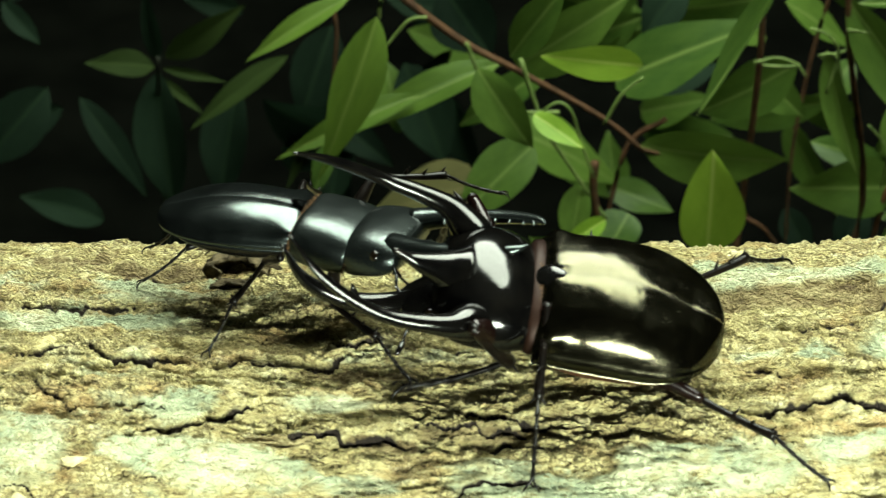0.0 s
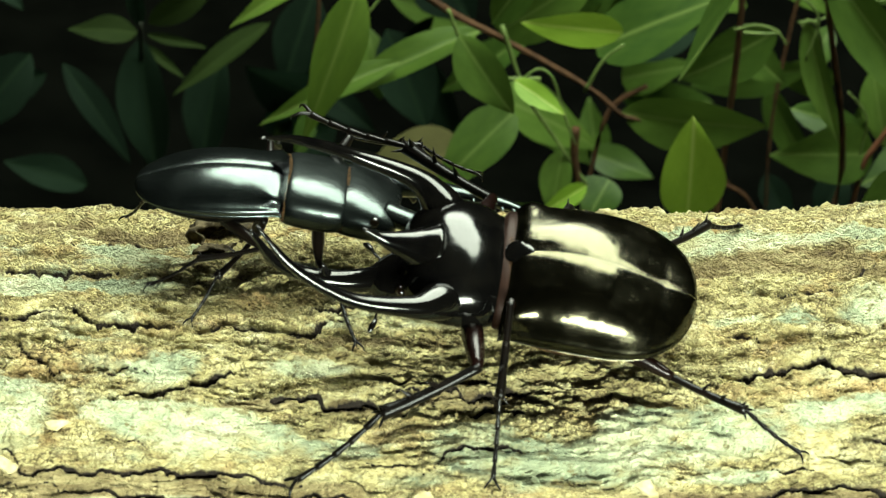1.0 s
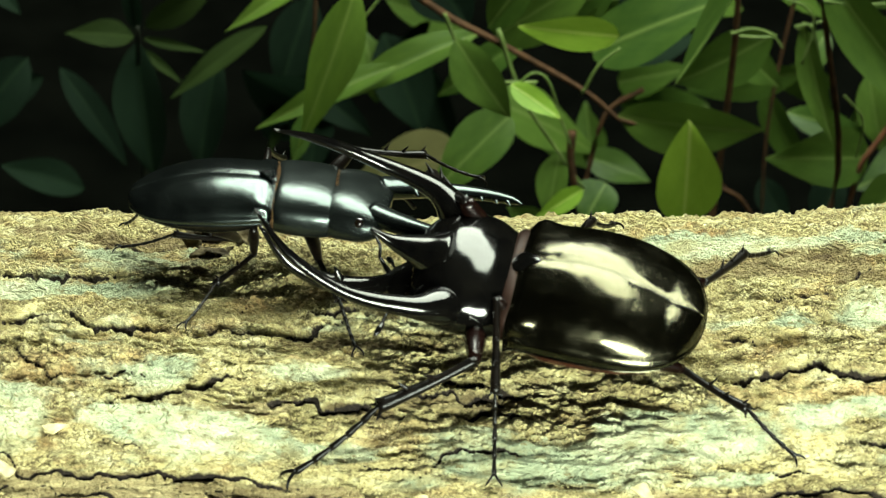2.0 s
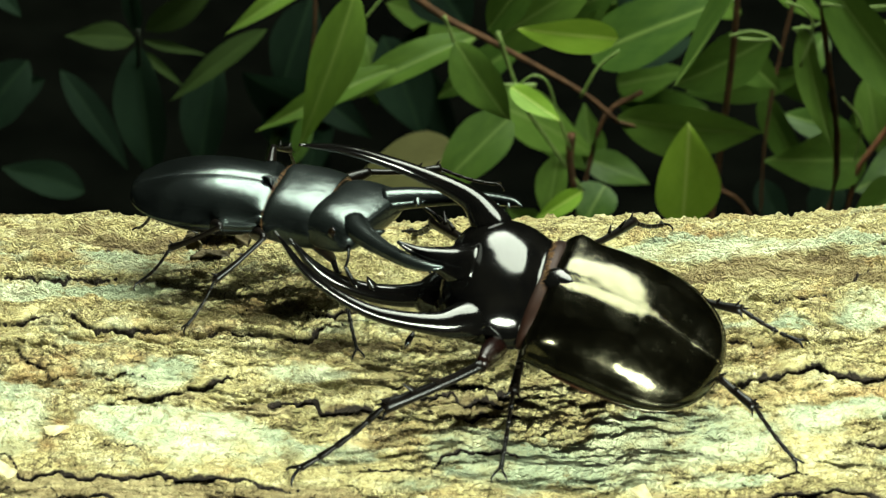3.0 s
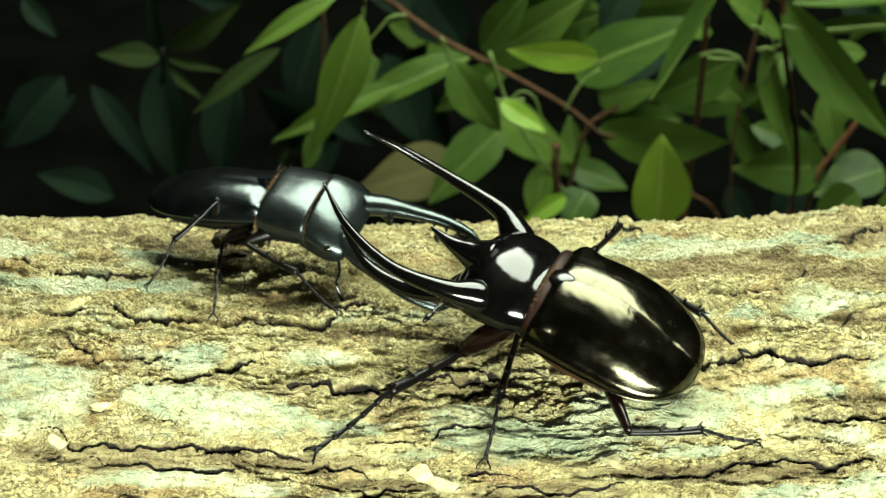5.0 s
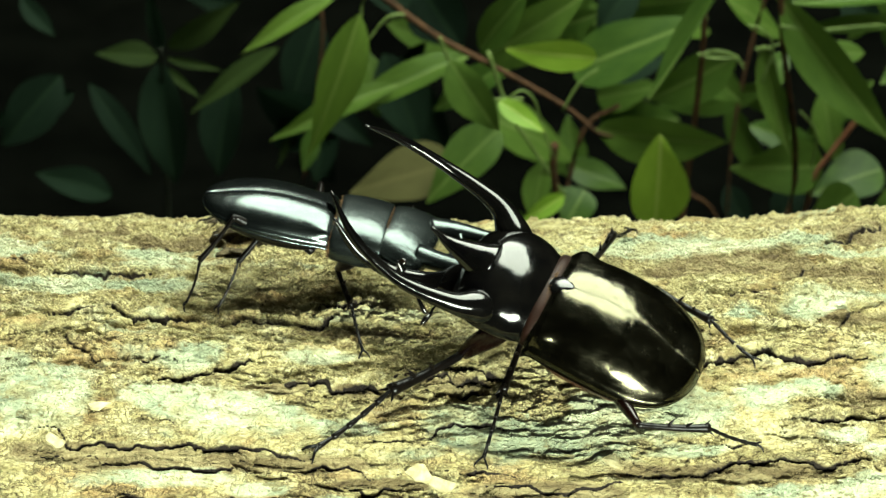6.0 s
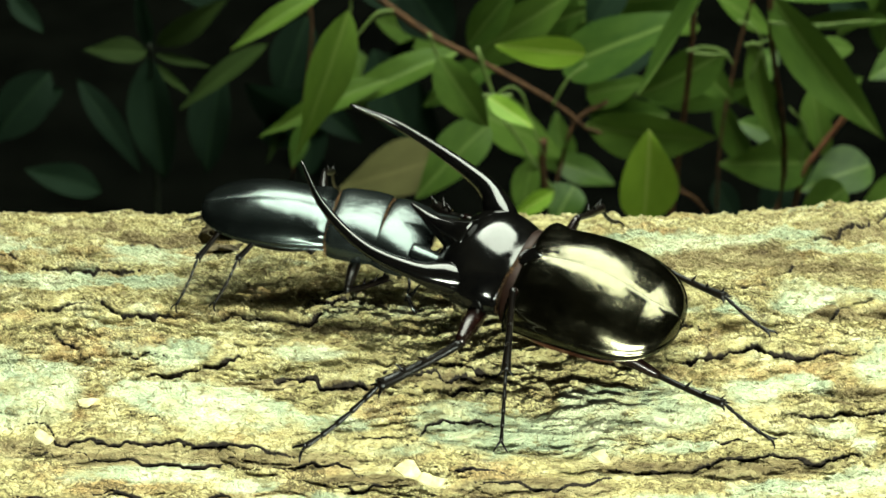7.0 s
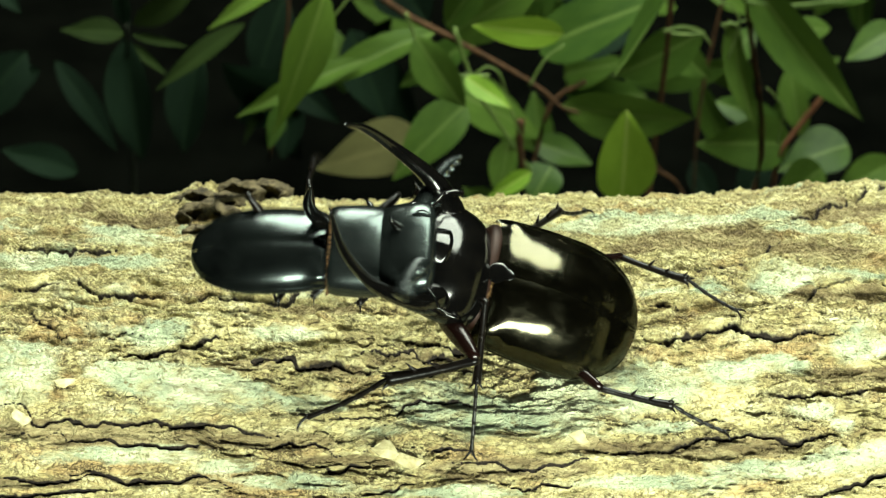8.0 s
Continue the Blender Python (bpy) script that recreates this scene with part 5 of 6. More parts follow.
def step_legs(legs, body, feet, knees, loose, free_from=99.0, shield=None):
    """Key every leg. feet, knees: places in the world by leg; loose: places in the beetle's space for the others, and for all once it hangs free."""
    for key, leg in legs.items():
        tracks = [[], [], []]
        for t in TIMES:
            m = body[t]
            back = m.inverted()
            off = Vector((0, m.translation.y, m.translation.z - LOG_R)).normalized()
            up = (back.to_3x3() @ off).normalized()
            hang = Vector(loose[key])
            towards = back @ place(knees[key], t, False) if key in knees and t <= free_from else None
            if key in feet and t <= free_from:
                foot = back @ place(feet[key], t)
            elif key in feet and t < free_from + 0.2:
                u = (t - free_from) / 0.2
                foot = (back @ place(feet[key], t)).lerp(hang, u)
                up = up.lerp(Vector((0, 0, 1)), u).normalized()
            else:
                foot = hang
                up = Vector((0, 0, 1))
                # near legs fold in under the belly
                towards = leg.hip + Vector((0.5, 0.25, -0.35)) if hang.y > 0 > leg.hip.y else None
            if shield is not None and key.endswith("F"):
                # the front legs sit on the thorax shield and turn with it
                leg.hip = shield[t] @ (leg.seat - Vector((0, 0, 0.013)))
            for track, m3 in zip(tracks, leg.poses(foot, up, towards)):
                track.append((t, m3))
        for ob, track in zip(leg.parts, tracks):
            walk(ob, track)


def motions():
    beetle, prothorax, head, legs = rhino_beetle()
    rows = [
        (0, pose(0.0094, -0.0185, 0.1845, 25.6, 10.3, 0.0)),
        (0.5, pose(0.0092, -0.0195, 0.1834, 27.9, 6.0, -6.1)),
        (1, pose(0.0083, -0.0204, 0.1846, 30.1, 8.4, -3.7)),
        (1.5, pose(0.0099, -0.0195, 0.1811, 21.6, 1.5, -9.4)),
        (3, pose(0.0151, -0.0243, 0.1829, 26.8, 17.3, -14.1)),
        (3.5, pose(0.0158, -0.0243, 0.1819, 25.2, 18.3, -19.6)),
        (4, pose(0.0159, -0.0268, 0.1830, 26.2, 20.7, -20.1)),
        (4.5, pose(0.0188, -0.0251, 0.1811, 17.5, 19.1, -19.6)),
        (4.7, pose(0.0190, -0.0254, 0.1812, 17.3, 19.0, -20.4)),
        (5.8, pose(0.0187, -0.0271, 0.1825, 23.2, 20.3, -18.6)),
        (6, pose(0.0191, -0.0287, 0.1820, 22.2, 19.9, -17.8)),
        (6.5, pose(0.0195, -0.0303, 0.1816, 21.2, 19.6, -17.0)),
        (7, pose(0.0192, -0.0188, 0.1801, 20.8, 5.8, -21.9)),
        (7.2, pose(0.0158, -0.0215, 0.1818, 19.5, 9.2, -18.3)),
        (7.3, pose(0.0159, -0.0227, 0.1817, 19.9, 8.8, -18.2)),
        (7.4, pose(0.0111, -0.0298, 0.1829, 17.4, 19.8, -5.4)),
        (7.5, pose(0.0102, -0.0269, 0.1866, 44.3, 28.6, 0.4)),
        (7.6, pose(0.0103, -0.0276, 0.1862, 40.9, 28.0, 1.4)),
        (7.7, pose(0.0109, -0.0272, 0.1864, 42.9, 28.2, 1.2)),
        (8, pose(0.0111, -0.0296, 0.1861, 46.9, 23.7, 3.7)),
    ]
    neck = [
        (0, pose(0.0000, 0.0000, 0.0130, -2.1, 2.3, 2.8)),
        (0.5, pose(0.0000, 0.0000, 0.0130, -1.9, 5.8, 7.1)),
        (1, pose(0.0000, 0.0000, 0.0130, -1.8, 4.9, 5.7)),
        (1.5, pose(0.0000, 0.0000, 0.0130, -0.6, 10.5, 1.9)),
        (3, pose(0.0000, 0.0000, 0.0130, 2.6, -7.1, 7.7)),
        (3.5, pose(0.0000, 0.0000, 0.0130, 5.0, -3.8, 10.9)),
        (4, pose(0.0000, 0.0000, 0.0130, 3.0, -2.3, 13.2)),
        (4.5, pose(0.0000, 0.0000, 0.0130, -9.3, -11.1, 2.2)),
        (4.7, pose(0.0000, 0.0000, 0.0130, -8.6, -14.3, 0.1)),
        (5.8, pose(0.0000, 0.0000, 0.0130, -0.3, -6.5, -1.0)),
        (6, pose(0.0000, 0.0000, 0.0130, 0.2, -1.5, 2.6)),
        (6.5, pose(0.0000, 0.0000, 0.0130, 0.6, 2.3, 5.4)),
        (7, pose(0.0000, 0.0000, 0.0130, -0.8, -1.8, -10.3)),
        (7.2, pose(0.0000, 0.0000, 0.0130, 10.6, -7.4, -22.9)),
        (7.3, pose(0.0000, 0.0000, 0.0130, 11.1, -11.7, -29.6)),
        (7.4, pose(0.0000, 0.0000, 0.0130, 14.3, 33.1, 23.0)),
        (7.5, pose(0.0000, 0.0000, 0.0130, -19.1, 21.9, 3.6)),
        (7.6, pose(0.0000, 0.0000, 0.0130, -15.9, 22.0, 5.1)),
        (7.7, pose(0.0000, 0.0000, 0.0130, -17.0, 19.2, 1.0)),
        (8, pose(0.0000, 0.0000, 0.0130, -9.6, 13.3, 0.3)),
    ]
    body = {t: between(rows, t) for t in TIMES}
    walk(beetle, [(t, body[t]) for t in TIMES])
    shield = {t: between(neck, t) for t in TIMES}
    walk(prothorax, [(t, shield[t]) for t in TIMES])
    nod = Matrix.Translation((-0.015, 0, -0.0035))
    dip = [(0, pose(0, 0, 0, -8, -4, 3)), (3, pose(0, 0, 0, -14, -8, 5)), (4.5, pose(0, 0, 0, -19.2, -7.7, 7.0)), (4.7, pose(0, 0, 0, -19.2, -7.7, 7.0)), (5.8, pose(0, 0, 0, -10, -14, 5)), (7, pose(0, 0, 0, -6, -12, 3)), (7.5, pose(0, 0, 0, 0, 0, 0)), (8, pose(0, 0, 0, 0, 0, 0))]
    walk(head, [(t, shield[t] @ nod @ between(dip, t)) for t in TIMES])
    feet = dict(
        LF=[(0, -0.0141, -0.0263, 0.1761), (0.5, -0.0272, -0.0511, 0.1641), (1, -0.0297, -0.0525, 0.1631), (1.5, -0.0300, -0.0515, 0.1638), (3, -0.0288, -0.0501, 0.1647), (3.5, -0.0294, -0.0513, 0.1639), (4, -0.0296, -0.0520, 0.1635), (4.5, -0.0285, -0.0516, 0.1637), (4.7, -0.0282, -0.0517, 0.1637), (5.8, -0.0278, -0.0517, 0.1637), (6.5, -0.0278, -0.0515, 0.1638), (7, -0.0281, -0.0520, 0.1634), (7.2, -0.0274, -0.0487, 0.1657), (7.3, -0.0290, -0.0501, 0.1648), (7.5, -0.0291, -0.0511, 0.1641), (7.6, -0.0303, -0.0515, 0.1638), (8, -0.0232, -0.0498, 0.1650)],
        LM=[(0, 0.0113, -0.0475, 0.1665), (0.5, 0.0097, -0.0520, 0.1635), (1, 0.0077, -0.0531, 0.1627), (1.5, 0.0082, -0.0526, 0.1630), (3, 0.0096, -0.0506, 0.1644), (3.5, 0.0086, -0.0535, 0.1624), (4, 0.0071, -0.0543, 0.1618), (4.5, 0.0086, -0.0537, 0.1622), (4.7, 0.0084, -0.0537, 0.1622), (5.8, 0.0082, -0.0537, 0.1622), (6.5, 0.0082, -0.0538, 0.1622), (7, 0.0145, -0.0520, 0.1634), (7.2, 0.0156, -0.0527, 0.1630), (7.3, 0.0169, -0.0493, 0.1653), (7.5, 0.0168, -0.0532, 0.1626), (7.6, 0.0155, -0.0539, 0.1620), (8, 0.0130, -0.0567, 0.1599)],
        LH=[(0, 0.0655, -0.0465, 0.1671), (0.5, 0.0648, -0.0492, 0.1654), (1, 0.0644, -0.0477, 0.1663), (1.5, 0.0640, -0.0475, 0.1665), (3, 0.0644, -0.0487, 0.1657), (3.5, 0.0656, -0.0491, 0.1655), (4, 0.0666, -0.0487, 0.1657), (4.5, 0.0663, -0.0496, 0.1651), (4.7, 0.0661, -0.0490, 0.1655), (5.8, 0.0663, -0.0495, 0.1652), (6.5, 0.0677, -0.0504, 0.1646), (7, 0.0732, -0.0507, 0.1643), (7.2, 0.0727, -0.0517, 0.1637), (7.3, 0.0726, -0.0514, 0.1638), (7.5, 0.0580, -0.0478, 0.1662), (7.6, 0.0654, -0.0514, 0.1639), (8, 0.0671, -0.0515, 0.1638)],
        RF=[(0, -0.0072, 0.0248, 0.1765), (0.5, -0.0166, 0.0120, 0.2039), (1, -0.0287, 0.0120, 0.2075), (1.5, -0.0095, 0.0120, 0.1973), (3, -0.0079, 0.0271, 0.1758), (3.5, -0.0084, 0.0297, 0.1750), (4, -0.0082, 0.0330, 0.1737), (4.5, -0.0052, 0.0304, 0.1747), (4.7, -0.0051, 0.0300, 0.1749), (5.8, -0.0059, 0.0278, 0.1756), (6.5, -0.0061, 0.0275, 0.1757), (7, -0.0040, 0.0269, 0.1759), (7.2, -0.0032, 0.0230, 0.1770), (7.3, -0.0024, 0.0205, 0.1776), (7.5, -0.0014, 0.0207, 0.1776), (7.6, -0.0008, 0.0208, 0.1776), (8, -0.0010, 0.0208, 0.1776)],
        RM=[(0, 0.0282, 0.0263, 0.1761), (0.5, 0.0281, 0.0272, 0.1758), (1, 0.0282, 0.0273, 0.1758), (1.5, 0.0282, 0.0276, 0.1757), (3, 0.0424, 0.0173, 0.1783), (3.5, 0.0420, 0.0161, 0.1785), (4, 0.0426, 0.0190, 0.1780), (4.5, 0.0423, 0.0176, 0.1783), (4.7, 0.0423, 0.0174, 0.1783), (5.8, 0.0412, 0.0164, 0.1785), (6.5, 0.0415, 0.0162, 0.1785), (7, 0.0409, 0.0187, 0.1780), (7.2, 0.0393, 0.0167, 0.1784), (7.3, 0.0390, 0.0143, 0.1788), (7.5, 0.0401, 0.0172, 0.1783), (7.6, 0.0405, 0.0191, 0.1780), (8, 0.0422, 0.0165, 0.1785)],
        RH=[(0, 0.0631, 0.0191, 0.1780), (0.5, 0.0605, 0.0171, 0.1784), (1, 0.0596, 0.0203, 0.1777), (1.5, 0.0593, 0.0212, 0.1775), (3, 0.0666, -0.0234, 0.1769), (3.5, 0.0660, -0.0231, 0.1770), (4, 0.0655, -0.0260, 0.1765), (4.5, 0.0628, -0.0297, 0.1755), (4.7, 0.0628, -0.0297, 0.1755), (5.8, 0.0664, -0.0324, 0.1745), (6.5, 0.0664, -0.0324, 0.1745), (7, 0.0720, -0.0273, 0.1757), (7.2, 0.0689, -0.0246, 0.1766), (7.3, 0.0645, -0.0218, 0.1773), (7.5, 0.0724, -0.0247, 0.1765), (7.6, 0.0709, -0.0266, 0.1760), (8, 0.0705, -0.0266, 0.1760)],
    )
    knees = dict(
        LF=[(0, 0.0022, -0.0403, 0.1933), (0.5, 0.0010, -0.0427, 0.1843), (1, 0.0009, -0.0433, 0.1827), (1.5, 0.0014, -0.0425, 0.1840), (3, 0.0027, -0.0451, 0.1838), (3.5, 0.0040, -0.0455, 0.1822), (4, 0.0039, -0.0473, 0.1813), (4.5, 0.0030, -0.0323, 0.1772), (5.8, 0.0047, -0.0305, 0.1767), (6.5, 0.0053, -0.0332, 0.1772), (7, 0.0075, -0.0402, 0.1838), (7.2, 0.0057, -0.0436, 0.1857), (7.5, -0.0050, -0.0700, 0.1620), (8, -0.0050, -0.0700, 0.1620)],
        LM=[(0, 0.0133, -0.0395, 0.1888), (0.5, 0.0106, -0.0408, 0.1878), (1, 0.0103, -0.0418, 0.1876), (1.5, 0.0107, -0.0404, 0.1880), (3, 0.0132, -0.0243, 0.1781), (3.5, 0.0134, -0.0453, 0.1868), (4, 0.0140, -0.0274, 0.1766), (4.5, 0.0143, -0.0267, 0.1768), (5.8, 0.0159, -0.0272, 0.1783), (6.5, 0.0171, -0.0299, 0.1790), (7, 0.0162, -0.0403, 0.1846), (7.2, 0.0184, -0.0436, 0.1831), (7.5, 0.0148, -0.0481, 0.1853), (8, 0.0155, -0.0504, 0.1856)],
        LH=[(0, 0.0413, -0.0333, 0.1784), (0.5, 0.0388, -0.0339, 0.1782), (1, 0.0383, -0.0341, 0.1781), (1.5, 0.0379, -0.0341, 0.1781), (3, 0.0446, -0.0407, 0.1753), (3.5, 0.0428, -0.0488, 0.1709), (4, 0.0439, -0.0490, 0.1708), (4.5, 0.0418, -0.0498, 0.1703), (5.8, 0.0438, -0.0544, 0.1739), (6.5, 0.0439, -0.0547, 0.1737), (7, 0.0432, -0.0373, 0.1768), (7.2, 0.0430, -0.0392, 0.1760), (7.5, 0.0394, -0.0446, 0.1733), (8, 0.0383, -0.0455, 0.1728)],
        RF=[(0.5, 0.0076, -0.0221, 0.2063), (1, 0.0073, -0.0023, 0.1960), (1.5, 0.0072, -0.0203, 0.2037), (3, 0.0002, -0.0170, 0.1996), (3.5, 0.0002, -0.0165, 0.1995), (4, 0.0011, -0.0189, 0.2013), (4.5, 0.0031, -0.0145, 0.2013), (5.8, 0.0035, -0.0174, 0.2030), (6.5, 0.0035, -0.0192, 0.2039), (7, 0.0047, -0.0092, 0.1984), (7.2, 0.0052, -0.0121, 0.1993), (7.5, 0.0069, -0.0127, 0.1972), (8, 0.0071, -0.0161, 0.1993)],
        RH=[(0, 0.0489, -0.0074, 0.1882), (0.5, 0.0416, -0.0081, 0.1882), (1, 0.0412, -0.0075, 0.1882), (1.5, 0.0418, -0.0074, 0.1882), (3, 0.0533, -0.0181, 0.1802), (3.5, 0.0560, 0.0120, 0.1830), (4, 0.0560, 0.0120, 0.1830), (4.5, 0.0560, 0.0120, 0.1830), (5.8, 0.0560, 0.0120, 0.1830), (6.5, 0.0560, 0.0120, 0.1830), (7, 0.0560, 0.0, 0.1830), (7.2, 0.0508, -0.0303, 0.1837), (7.5, 0.0433, -0.0260, 0.1850), (8, 0.0436, -0.0201, 0.1864)],
    )
    loose = dict(LF=(-0.045, -0.03, 0.0), LM=(0.0, -0.045, 0.0), LH=(0.04, -0.03, 0.0), RF=(-0.045, 0.03, 0.0), RM=(0.0, 0.045, 0.0), RH=(0.04, 0.03, 0.0))
    step_legs(legs, body, feet, knees, loose, shield=shield)

    beetle, prothorax, head, jaws, legs = stag_beetle()
    rows = [
        (0, pose(-0.0291, -0.0014, 0.1911, 5.8, 1.2, -12.0)),
        (0.5, pose(-0.0257, -0.0018, 0.1912, 8.6, 2.0, -9.0)),
        (1, pose(-0.0298, 0.0014, 0.1908, 9.4, 1.4, -3.8)),
        (1.5, pose(-0.0304, 0.0003, 0.1906, 6.7, -4.3, -7.3)),
        (3, pose(-0.0304, -0.0004, 0.1906, 13.9, 0.6, -11.2)),
        (3.5, pose(-0.0307, 0.0009, 0.1902, 14.2, 0.0, -12.6)),
        (4, pose(-0.0329, 0.0040, 0.1898, 13.8, -14.3, -10.7)),
        (4.5, pose(-0.0391, 0.0045, 0.1894, -0.0, -14.0, -22.6)),
        (4.7, pose(-0.0379, 0.0045, 0.1896, 4.2, -13.9, -25.2)),
        (5.8, pose(-0.0260, -0.0048, 0.1895, 10.5, 17.8, -1.2)),
        (6, pose(-0.0233, -0.0078, 0.1890, 6.0, 13.3, -4.2)),
        (6.5, pose(-0.0211, -0.0104, 0.1887, 2.2, 9.3, -6.8)),
        (7, pose(-0.0201, -0.0061, 0.1888, 15.5, 5.1, -7.2)),
        (7.2, pose(-0.0206, -0.0044, 0.1924, 20.0, 9.7, -6.7)),
        (7.3, pose(-0.0228, -0.0079, 0.1952, 29.9, 21.8, 7.0)),
        (7.5, pose(-0.0168, -0.0269, 0.2033, 73.4, 26.8, 61.7)),
        (7.6, pose(-0.0168, -0.0262, 0.2016, 64.9, 23.6, 66.8)),
        (7.7, pose(-0.0165, -0.0277, 0.2036, 57.6, 29.2, 50.7)),
        (7.85, pose(-0.0156, -0.0345, 0.2016, 54.0, 12.0, 20.0)),
        (8, pose(-0.0151, -0.0404, 0.1978, 37.0, -2.0, -2.0)),
    ]
    neck = [
        (0, pose(0.0000, 0.0000, 0.0080, -5.2, 5.2, -9.2)),
        (0.5, pose(0.0000, 0.0000, 0.0080, -5.5, -0.3, -13.3)),
        (1, pose(0.0000, 0.0000, 0.0080, -6.6, 11.5, 1.6)),
        (1.5, pose(0.0000, 0.0000, 0.0080, -5.7, 15.7, 10.1)),
        (3, pose(0.0000, 0.0000, 0.0080, -4.8, 1.1, -8.9)),
        (3.5, pose(0.0000, 0.0000, 0.0080, -2.8, 1.8, -8.1)),
        (4, pose(0.0000, 0.0000, 0.0080, -2.3, 12.7, -12.4)),
        (4.5, pose(0.0000, 0.0000, 0.0080, 2.8, 15.5, -16.4)),
        (4.7, pose(0.0000, 0.0000, 0.0080, 9.7, 12.2, -4.8)),
        (5.8, pose(0.0000, 0.0000, 0.0080, -0.1, -6.9, -5.1)),
        (6, pose(0.0000, 0.0000, 0.0080, 0.8, -3.8, -4.1)),
        (6.5, pose(0.0000, 0.0000, 0.0080, 1.6, -1.2, -3.3)),
        (7, pose(0.0000, 0.0000, 0.0080, -4.0, -1.9, -4.9)),
        (7.2, pose(0.0000, 0.0000, 0.0080, -2.1, -3.7, -9.4)),
        (7.3, pose(0.0000, 0.0000, 0.0080, -2.9, -4.5, -4.9)),
        (7.5, pose(0.0000, 0.0000, 0.0080, 4.3, 6.5, -9.3)),
        (7.6, pose(0.0000, 0.0000, 0.0080, 7.5, 5.6, -15.1)),
        (7.7, pose(0.0000, 0.0000, 0.0080, 3.5, 9.2, -5.6)),
        (8, pose(0.0000, 0.0000, 0.0080, 2.0, 1.9, -3.2)),
    ]
    nape = [
        (0, pose(0.0103, -0.0017, 0.0071, -5.2, -8.6, -8.2)),
        (0.5, pose(0.0102, -0.0024, 0.0081, -5.9, -2.1, -11.4)),
        (1, pose(0.0103, 0.0003, 0.0059, -6.7, 13.9, -0.5)),
        (1.5, pose(0.0100, 0.0018, 0.0052, -6.1, 20.8, 7.8)),
        (3, pose(0.0104, -0.0016, 0.0078, -9.9, -7.6, -21.5)),
        (3.5, pose(0.0104, -0.0015, 0.0077, -6.0, -6.4, -18.6)),
        (4, pose(0.0100, -0.0022, 0.0057, -5.8, 12.8, -17.9)),
        (4.5, pose(0.0097, -0.0029, 0.0052, 2.5, 38.7, -13.9)),
        (4.7, pose(0.0102, -0.0009, 0.0058, 24.9, 43.4, 8.0)),
        (5.8, pose(0.0104, -0.0009, 0.0093, 0.4, -1.4, -6.8)),
        (6, pose(0.0105, -0.0007, 0.0087, 2.2, -0.2, -10.5)),
        (6.5, pose(0.0105, -0.0006, 0.0082, 3.8, 1.0, -13.8)),
        (7, pose(0.0105, -0.0009, 0.0083, -2.6, 7.7, -14.7)),
        (7.2, pose(0.0103, -0.0017, 0.0087, -0.4, 5.5, -18.8)),
        (7.3, pose(0.0104, -0.0009, 0.0088, -1.3, 0.4, -11.6)),
        (7.5, pose(0.0103, -0.0017, 0.0068, 4.1, 0.3, -9.0)),
        (7.6, pose(0.0101, -0.0027, 0.0070, 7.2, -2.9, -14.4)),
        (7.7, pose(0.0103, -0.0010, 0.0063, 3.3, 5.7, -4.0)),
        (8, pose(0.0105, -0.0006, 0.0077, 1.7, -16.4, -2.8)),
    ]
    body = {t: between(rows, t) for t in TIMES}
    walk(beetle, [(t, body[t]) for t in TIMES])
    walk(prothorax, [(t, between(neck, t)) for t in TIMES])
    walk(head, [(t, between(nape, t)) for t in TIMES])
    # each jaw: how far it opens, and how far its tip dips
    spread = {-1: [(0.0, -8, 0), (1.5, -8, 0), (2.8, 11, 0), (4.7, 9, 0), (5.8, -22, 0), (7.0, -30, 4), (7.3, -26, 0), (7.5, 40, -30), (8.0, 58, -50)],
              1: [(0.0, -8, 0), (1.5, -8, 0), (2.8, 11, 0), (4.7, 9, 0), (5.8, -6, 0), (7.35, 0, 0), (7.5, 25, 40), (7.7, 45, 45), (8.0, 75, 40)]}
    for jaw, at, side in jaws:
        rows = []
        for t in TIMES:
            opened, dip = (float(np.interp(t, [q[0] for q in spread[side]], [q[k] for q in spread[side]])) for k in (1, 2))
            rows.append((t, Matrix.Translation(at) @ pose(0, 0, 0, 0, 0, side * opened) @ pose(0, 0, 0, 0, dip, 0)))
        walk(jaw, rows)
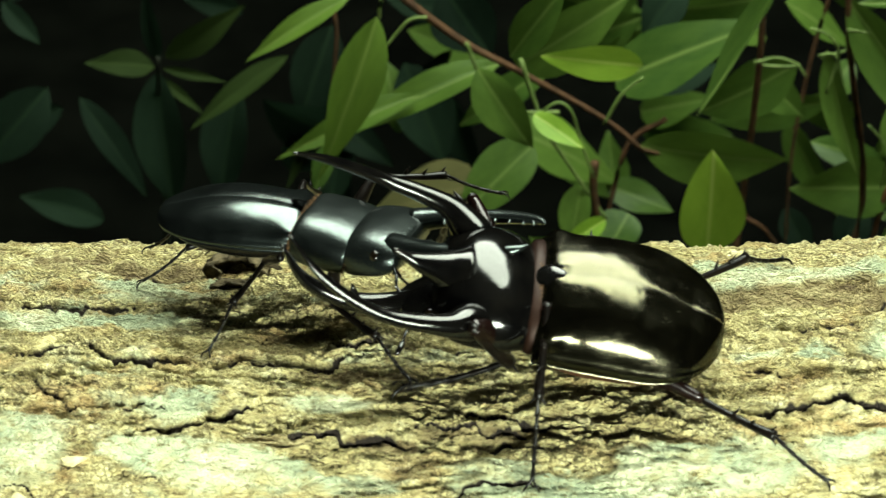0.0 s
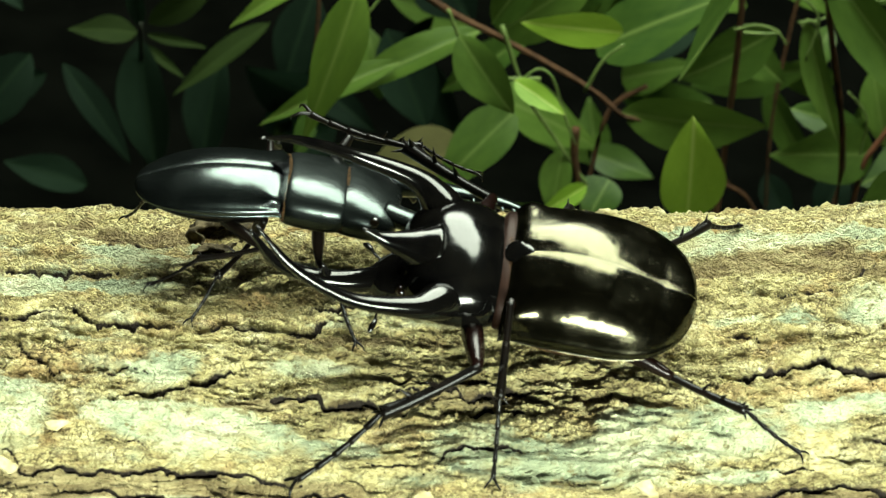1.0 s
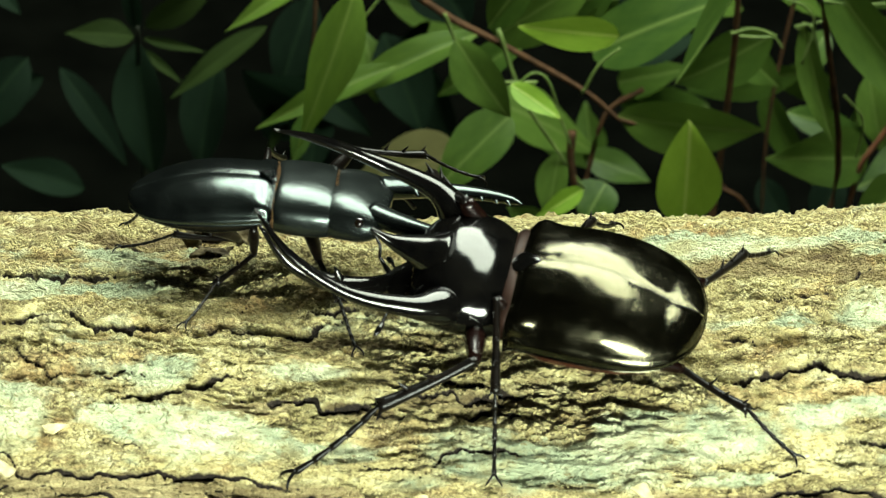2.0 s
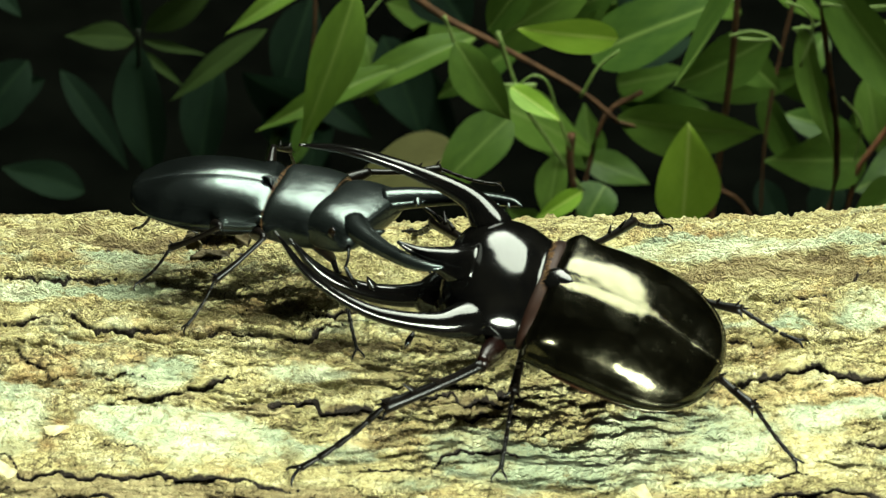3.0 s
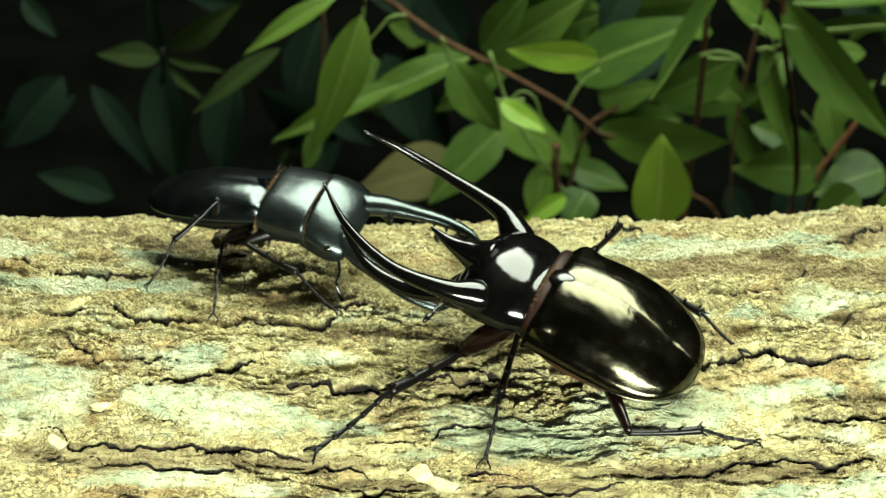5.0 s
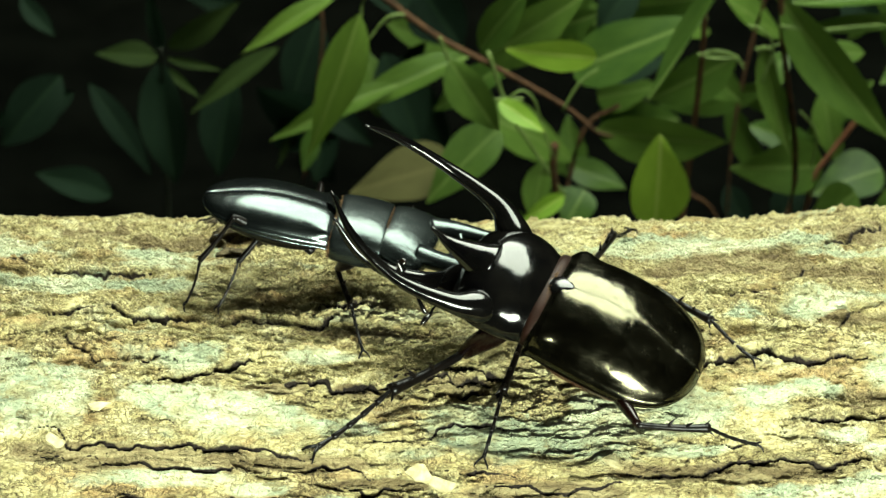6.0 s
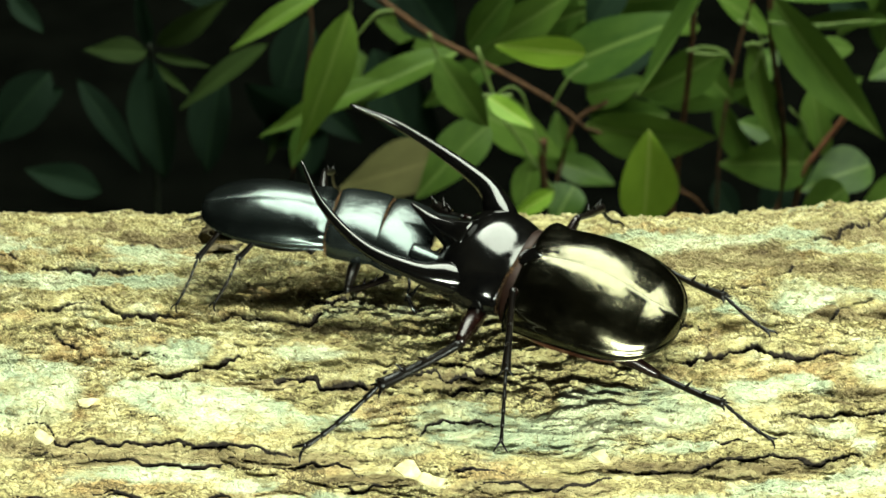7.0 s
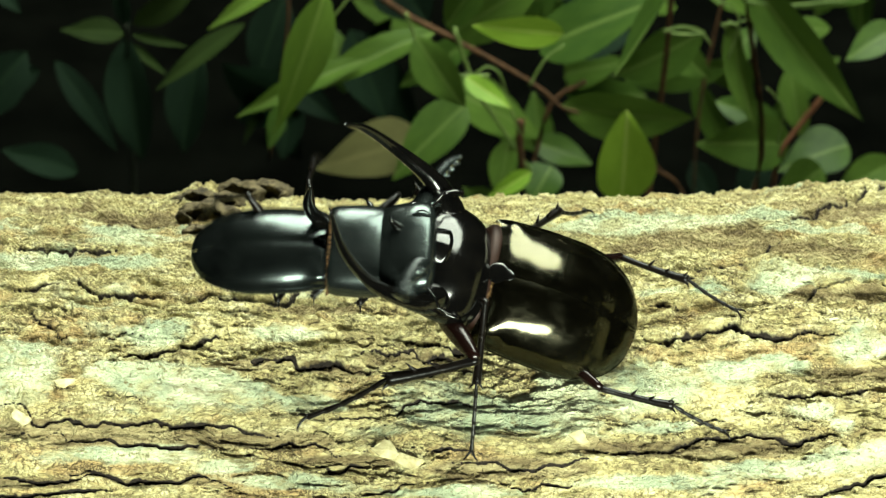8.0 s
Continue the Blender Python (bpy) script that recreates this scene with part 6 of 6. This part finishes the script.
    feet = dict(
        HN=[(0, -0.0620, 0.0049, 0.1799), (0.5, -0.0609, -0.0116, 0.1792), (1, -0.0567, -0.0078, 0.1797), (1.5, -0.0651, 0.0136, 0.1790), (3, -0.0579, -0.0058, 0.1798), (3.5, -0.0653, -0.0090, 0.1795), (4, -0.0662, -0.0095, 0.1795), (4.5, -0.0604, 0.0051, 0.1799), (4.7, -0.0661, -0.0092, 0.1795), (5.8, -0.0544, -0.0154, 0.1787), (6.5, -0.0540, -0.0159, 0.1786), (7, -0.0540, -0.0180, 0.1782), (7.2, -0.0541, -0.0170, 0.1784), (7.3, -0.0539, -0.0184, 0.1781)],
        MN=[(0, -0.0480, -0.0173, 0.1783), (0.5, -0.0476, -0.0182, 0.1781), (1, -0.0481, -0.0185, 0.1781), (1.5, -0.0487, -0.0184, 0.1781), (3, -0.0487, -0.0193, 0.1779), (3.5, -0.0483, -0.0185, 0.1781), (4, -0.0486, -0.0191, 0.1780), (4.5, -0.0485, -0.0187, 0.1780), (4.7, -0.0484, -0.0197, 0.1778), (5.8, -0.0474, -0.0176, 0.1783), (6.5, -0.0472, -0.0180, 0.1782), (7, -0.0460, -0.0180, 0.1782), (7.2, -0.0411, -0.0138, 0.1789), (7.3, -0.0409, -0.0157, 0.1786)],
        FN=[(0, -0.0092, -0.0261, 0.1761), (0.5, -0.0154, -0.0275, 0.1757), (1, -0.0164, -0.0257, 0.1762), (1.5, -0.0159, -0.0257, 0.1763), (3, -0.0158, -0.0266, 0.1760), (3.5, -0.0156, -0.0269, 0.1759), (4, -0.0214, -0.0163, 0.1785), (4.5, -0.0317, -0.0003, 0.1800), (4.7, -0.0230, -0.0142, 0.1789), (5.8, -0.0159, -0.0305, 0.1747), (6.5, -0.0152, -0.0306, 0.1746), (7, -0.0214, -0.0123, 0.1792), (7.2, -0.0245, -0.0122, 0.1792), (7.3, -0.0249, -0.0184, 0.1781)],
        HF=[(0, -0.0622, 0.0288, 0.1753), (0.5, -0.0607, 0.0290, 0.1752), (1, -0.0625, 0.0256, 0.1763), (1.5, -0.0630, 0.0235, 0.1769), (3, -0.0595, 0.0259, 0.1762), (3.5, -0.0580, 0.0310, 0.1745), (4, -0.0593, 0.0308, 0.1746), (4.5, -0.0599, 0.0322, 0.1740), (4.7, -0.0598, 0.0316, 0.1743), (5.8, -0.0566, 0.0305, 0.1747), (6.5, -0.0562, 0.0301, 0.1748), (7, -0.0560, 0.0268, 0.1759), (7.2, -0.0607, 0.0423, 0.1707), (7.3, -0.0605, 0.0424, 0.1710)],
        FF=[(0, 0.0081, 0.0120, 0.1963), (0.5, 0.0058, 0.0120, 0.1924), (1, 0.0067, 0.0120, 0.1931), (1.5, 0.0064, 0.0120, 0.1934), (3, 0.0112, 0.0120, 0.1924), (3.5, 0.0107, 0.0120, 0.1922), (4, 0.0054, 0.0120, 0.1936), (4.5, -0.0178, 0.0304, 0.1747), (4.7, -0.0152, 0.0300, 0.1749), (5.8, 0.0018, 0.0340, 0.1733), (6.5, 0.0025, 0.0334, 0.1736), (7, 0.0025, 0.0315, 0.1743), (7.2, 0.0017, 0.0265, 0.1760), (7.3, 0.0025, 0.0230, 0.1770)],
    )
    knees = dict(
        HN=[(0, -0.0453, 0.0052, 0.1904), (0.5, -0.0416, -0.0164, 0.1959), (1.5, -0.0432, 0.0052, 0.1862), (3, -0.0454, -0.0149, 0.1944), (3.5, -0.0460, -0.0132, 0.1940), (4.5, -0.0570, -0.0052, 0.1937), (5.8, -0.0521, -0.0153, 0.1878), (6.5, -0.0513, -0.0180, 0.1894), (7, -0.0516, -0.0141, 0.1869), (7.3, -0.0500, -0.0212, 0.1903)],
        MN=[(0, -0.0373, 0.0020, 0.1879), (0.5, -0.0356, -0.0004, 0.1869), (1.5, -0.0363, 0.0028, 0.1857), (3, -0.0340, -0.0158, 0.1949), (3.5, -0.0356, 0.0036, 0.1845), (4.5, -0.0470, 0.0084, 0.1838), (5.8, -0.0427, -0.0131, 0.1893), (6.5, -0.0425, -0.0175, 0.1903), (7, -0.0415, -0.0146, 0.1865), (7.3, -0.0371, -0.0189, 0.1891)],
        FN=[(0, -0.0236, -0.0074, 0.1835), (0.5, -0.0230, -0.0057, 0.1838), (1.5, -0.0241, -0.0030, 0.1840), (3, -0.0196, -0.0126, 0.1825), (3.5, -0.0180, -0.0126, 0.1799), (4.5, -0.0420, -0.0108, 0.1926), (5.8, -0.0215, -0.0083, 0.1800), (6.5, -0.0213, -0.0135, 0.1831), (7, -0.0200, -0.0214, 0.1902), (7.3, -0.0229, -0.0211, 0.1916)],
        HF=[(0, -0.0562, 0.0053, 0.1939), (0.5, -0.0540, 0.0030, 0.1922), (1.5, -0.0547, 0.0050, 0.1899), (3, -0.0527, 0.0036, 0.1894), (3.5, -0.0541, 0.0053, 0.1893), (4.5, -0.0572, 0.0086, 0.1885), (5.8, -0.0502, -0.0013, 0.1938), (6.5, -0.0488, -0.0033, 0.1948), (7, -0.0478, -0.0005, 0.1938), (7.3, -0.0503, -0.0075, 0.2018)],
    )
    loose = dict(FN=(0.008, 0.003, -0.005), FF=(0.014, 0.013, -0.006), MN=(-0.002, 0.004, -0.005), MF=(-0.004, 0.031, -0.014), HN=(-0.014, 0.003, -0.004), HF=(-0.028, 0.016, -0.010))
    step_legs(legs, body, feet, knees, loose, 7.3)


motions()
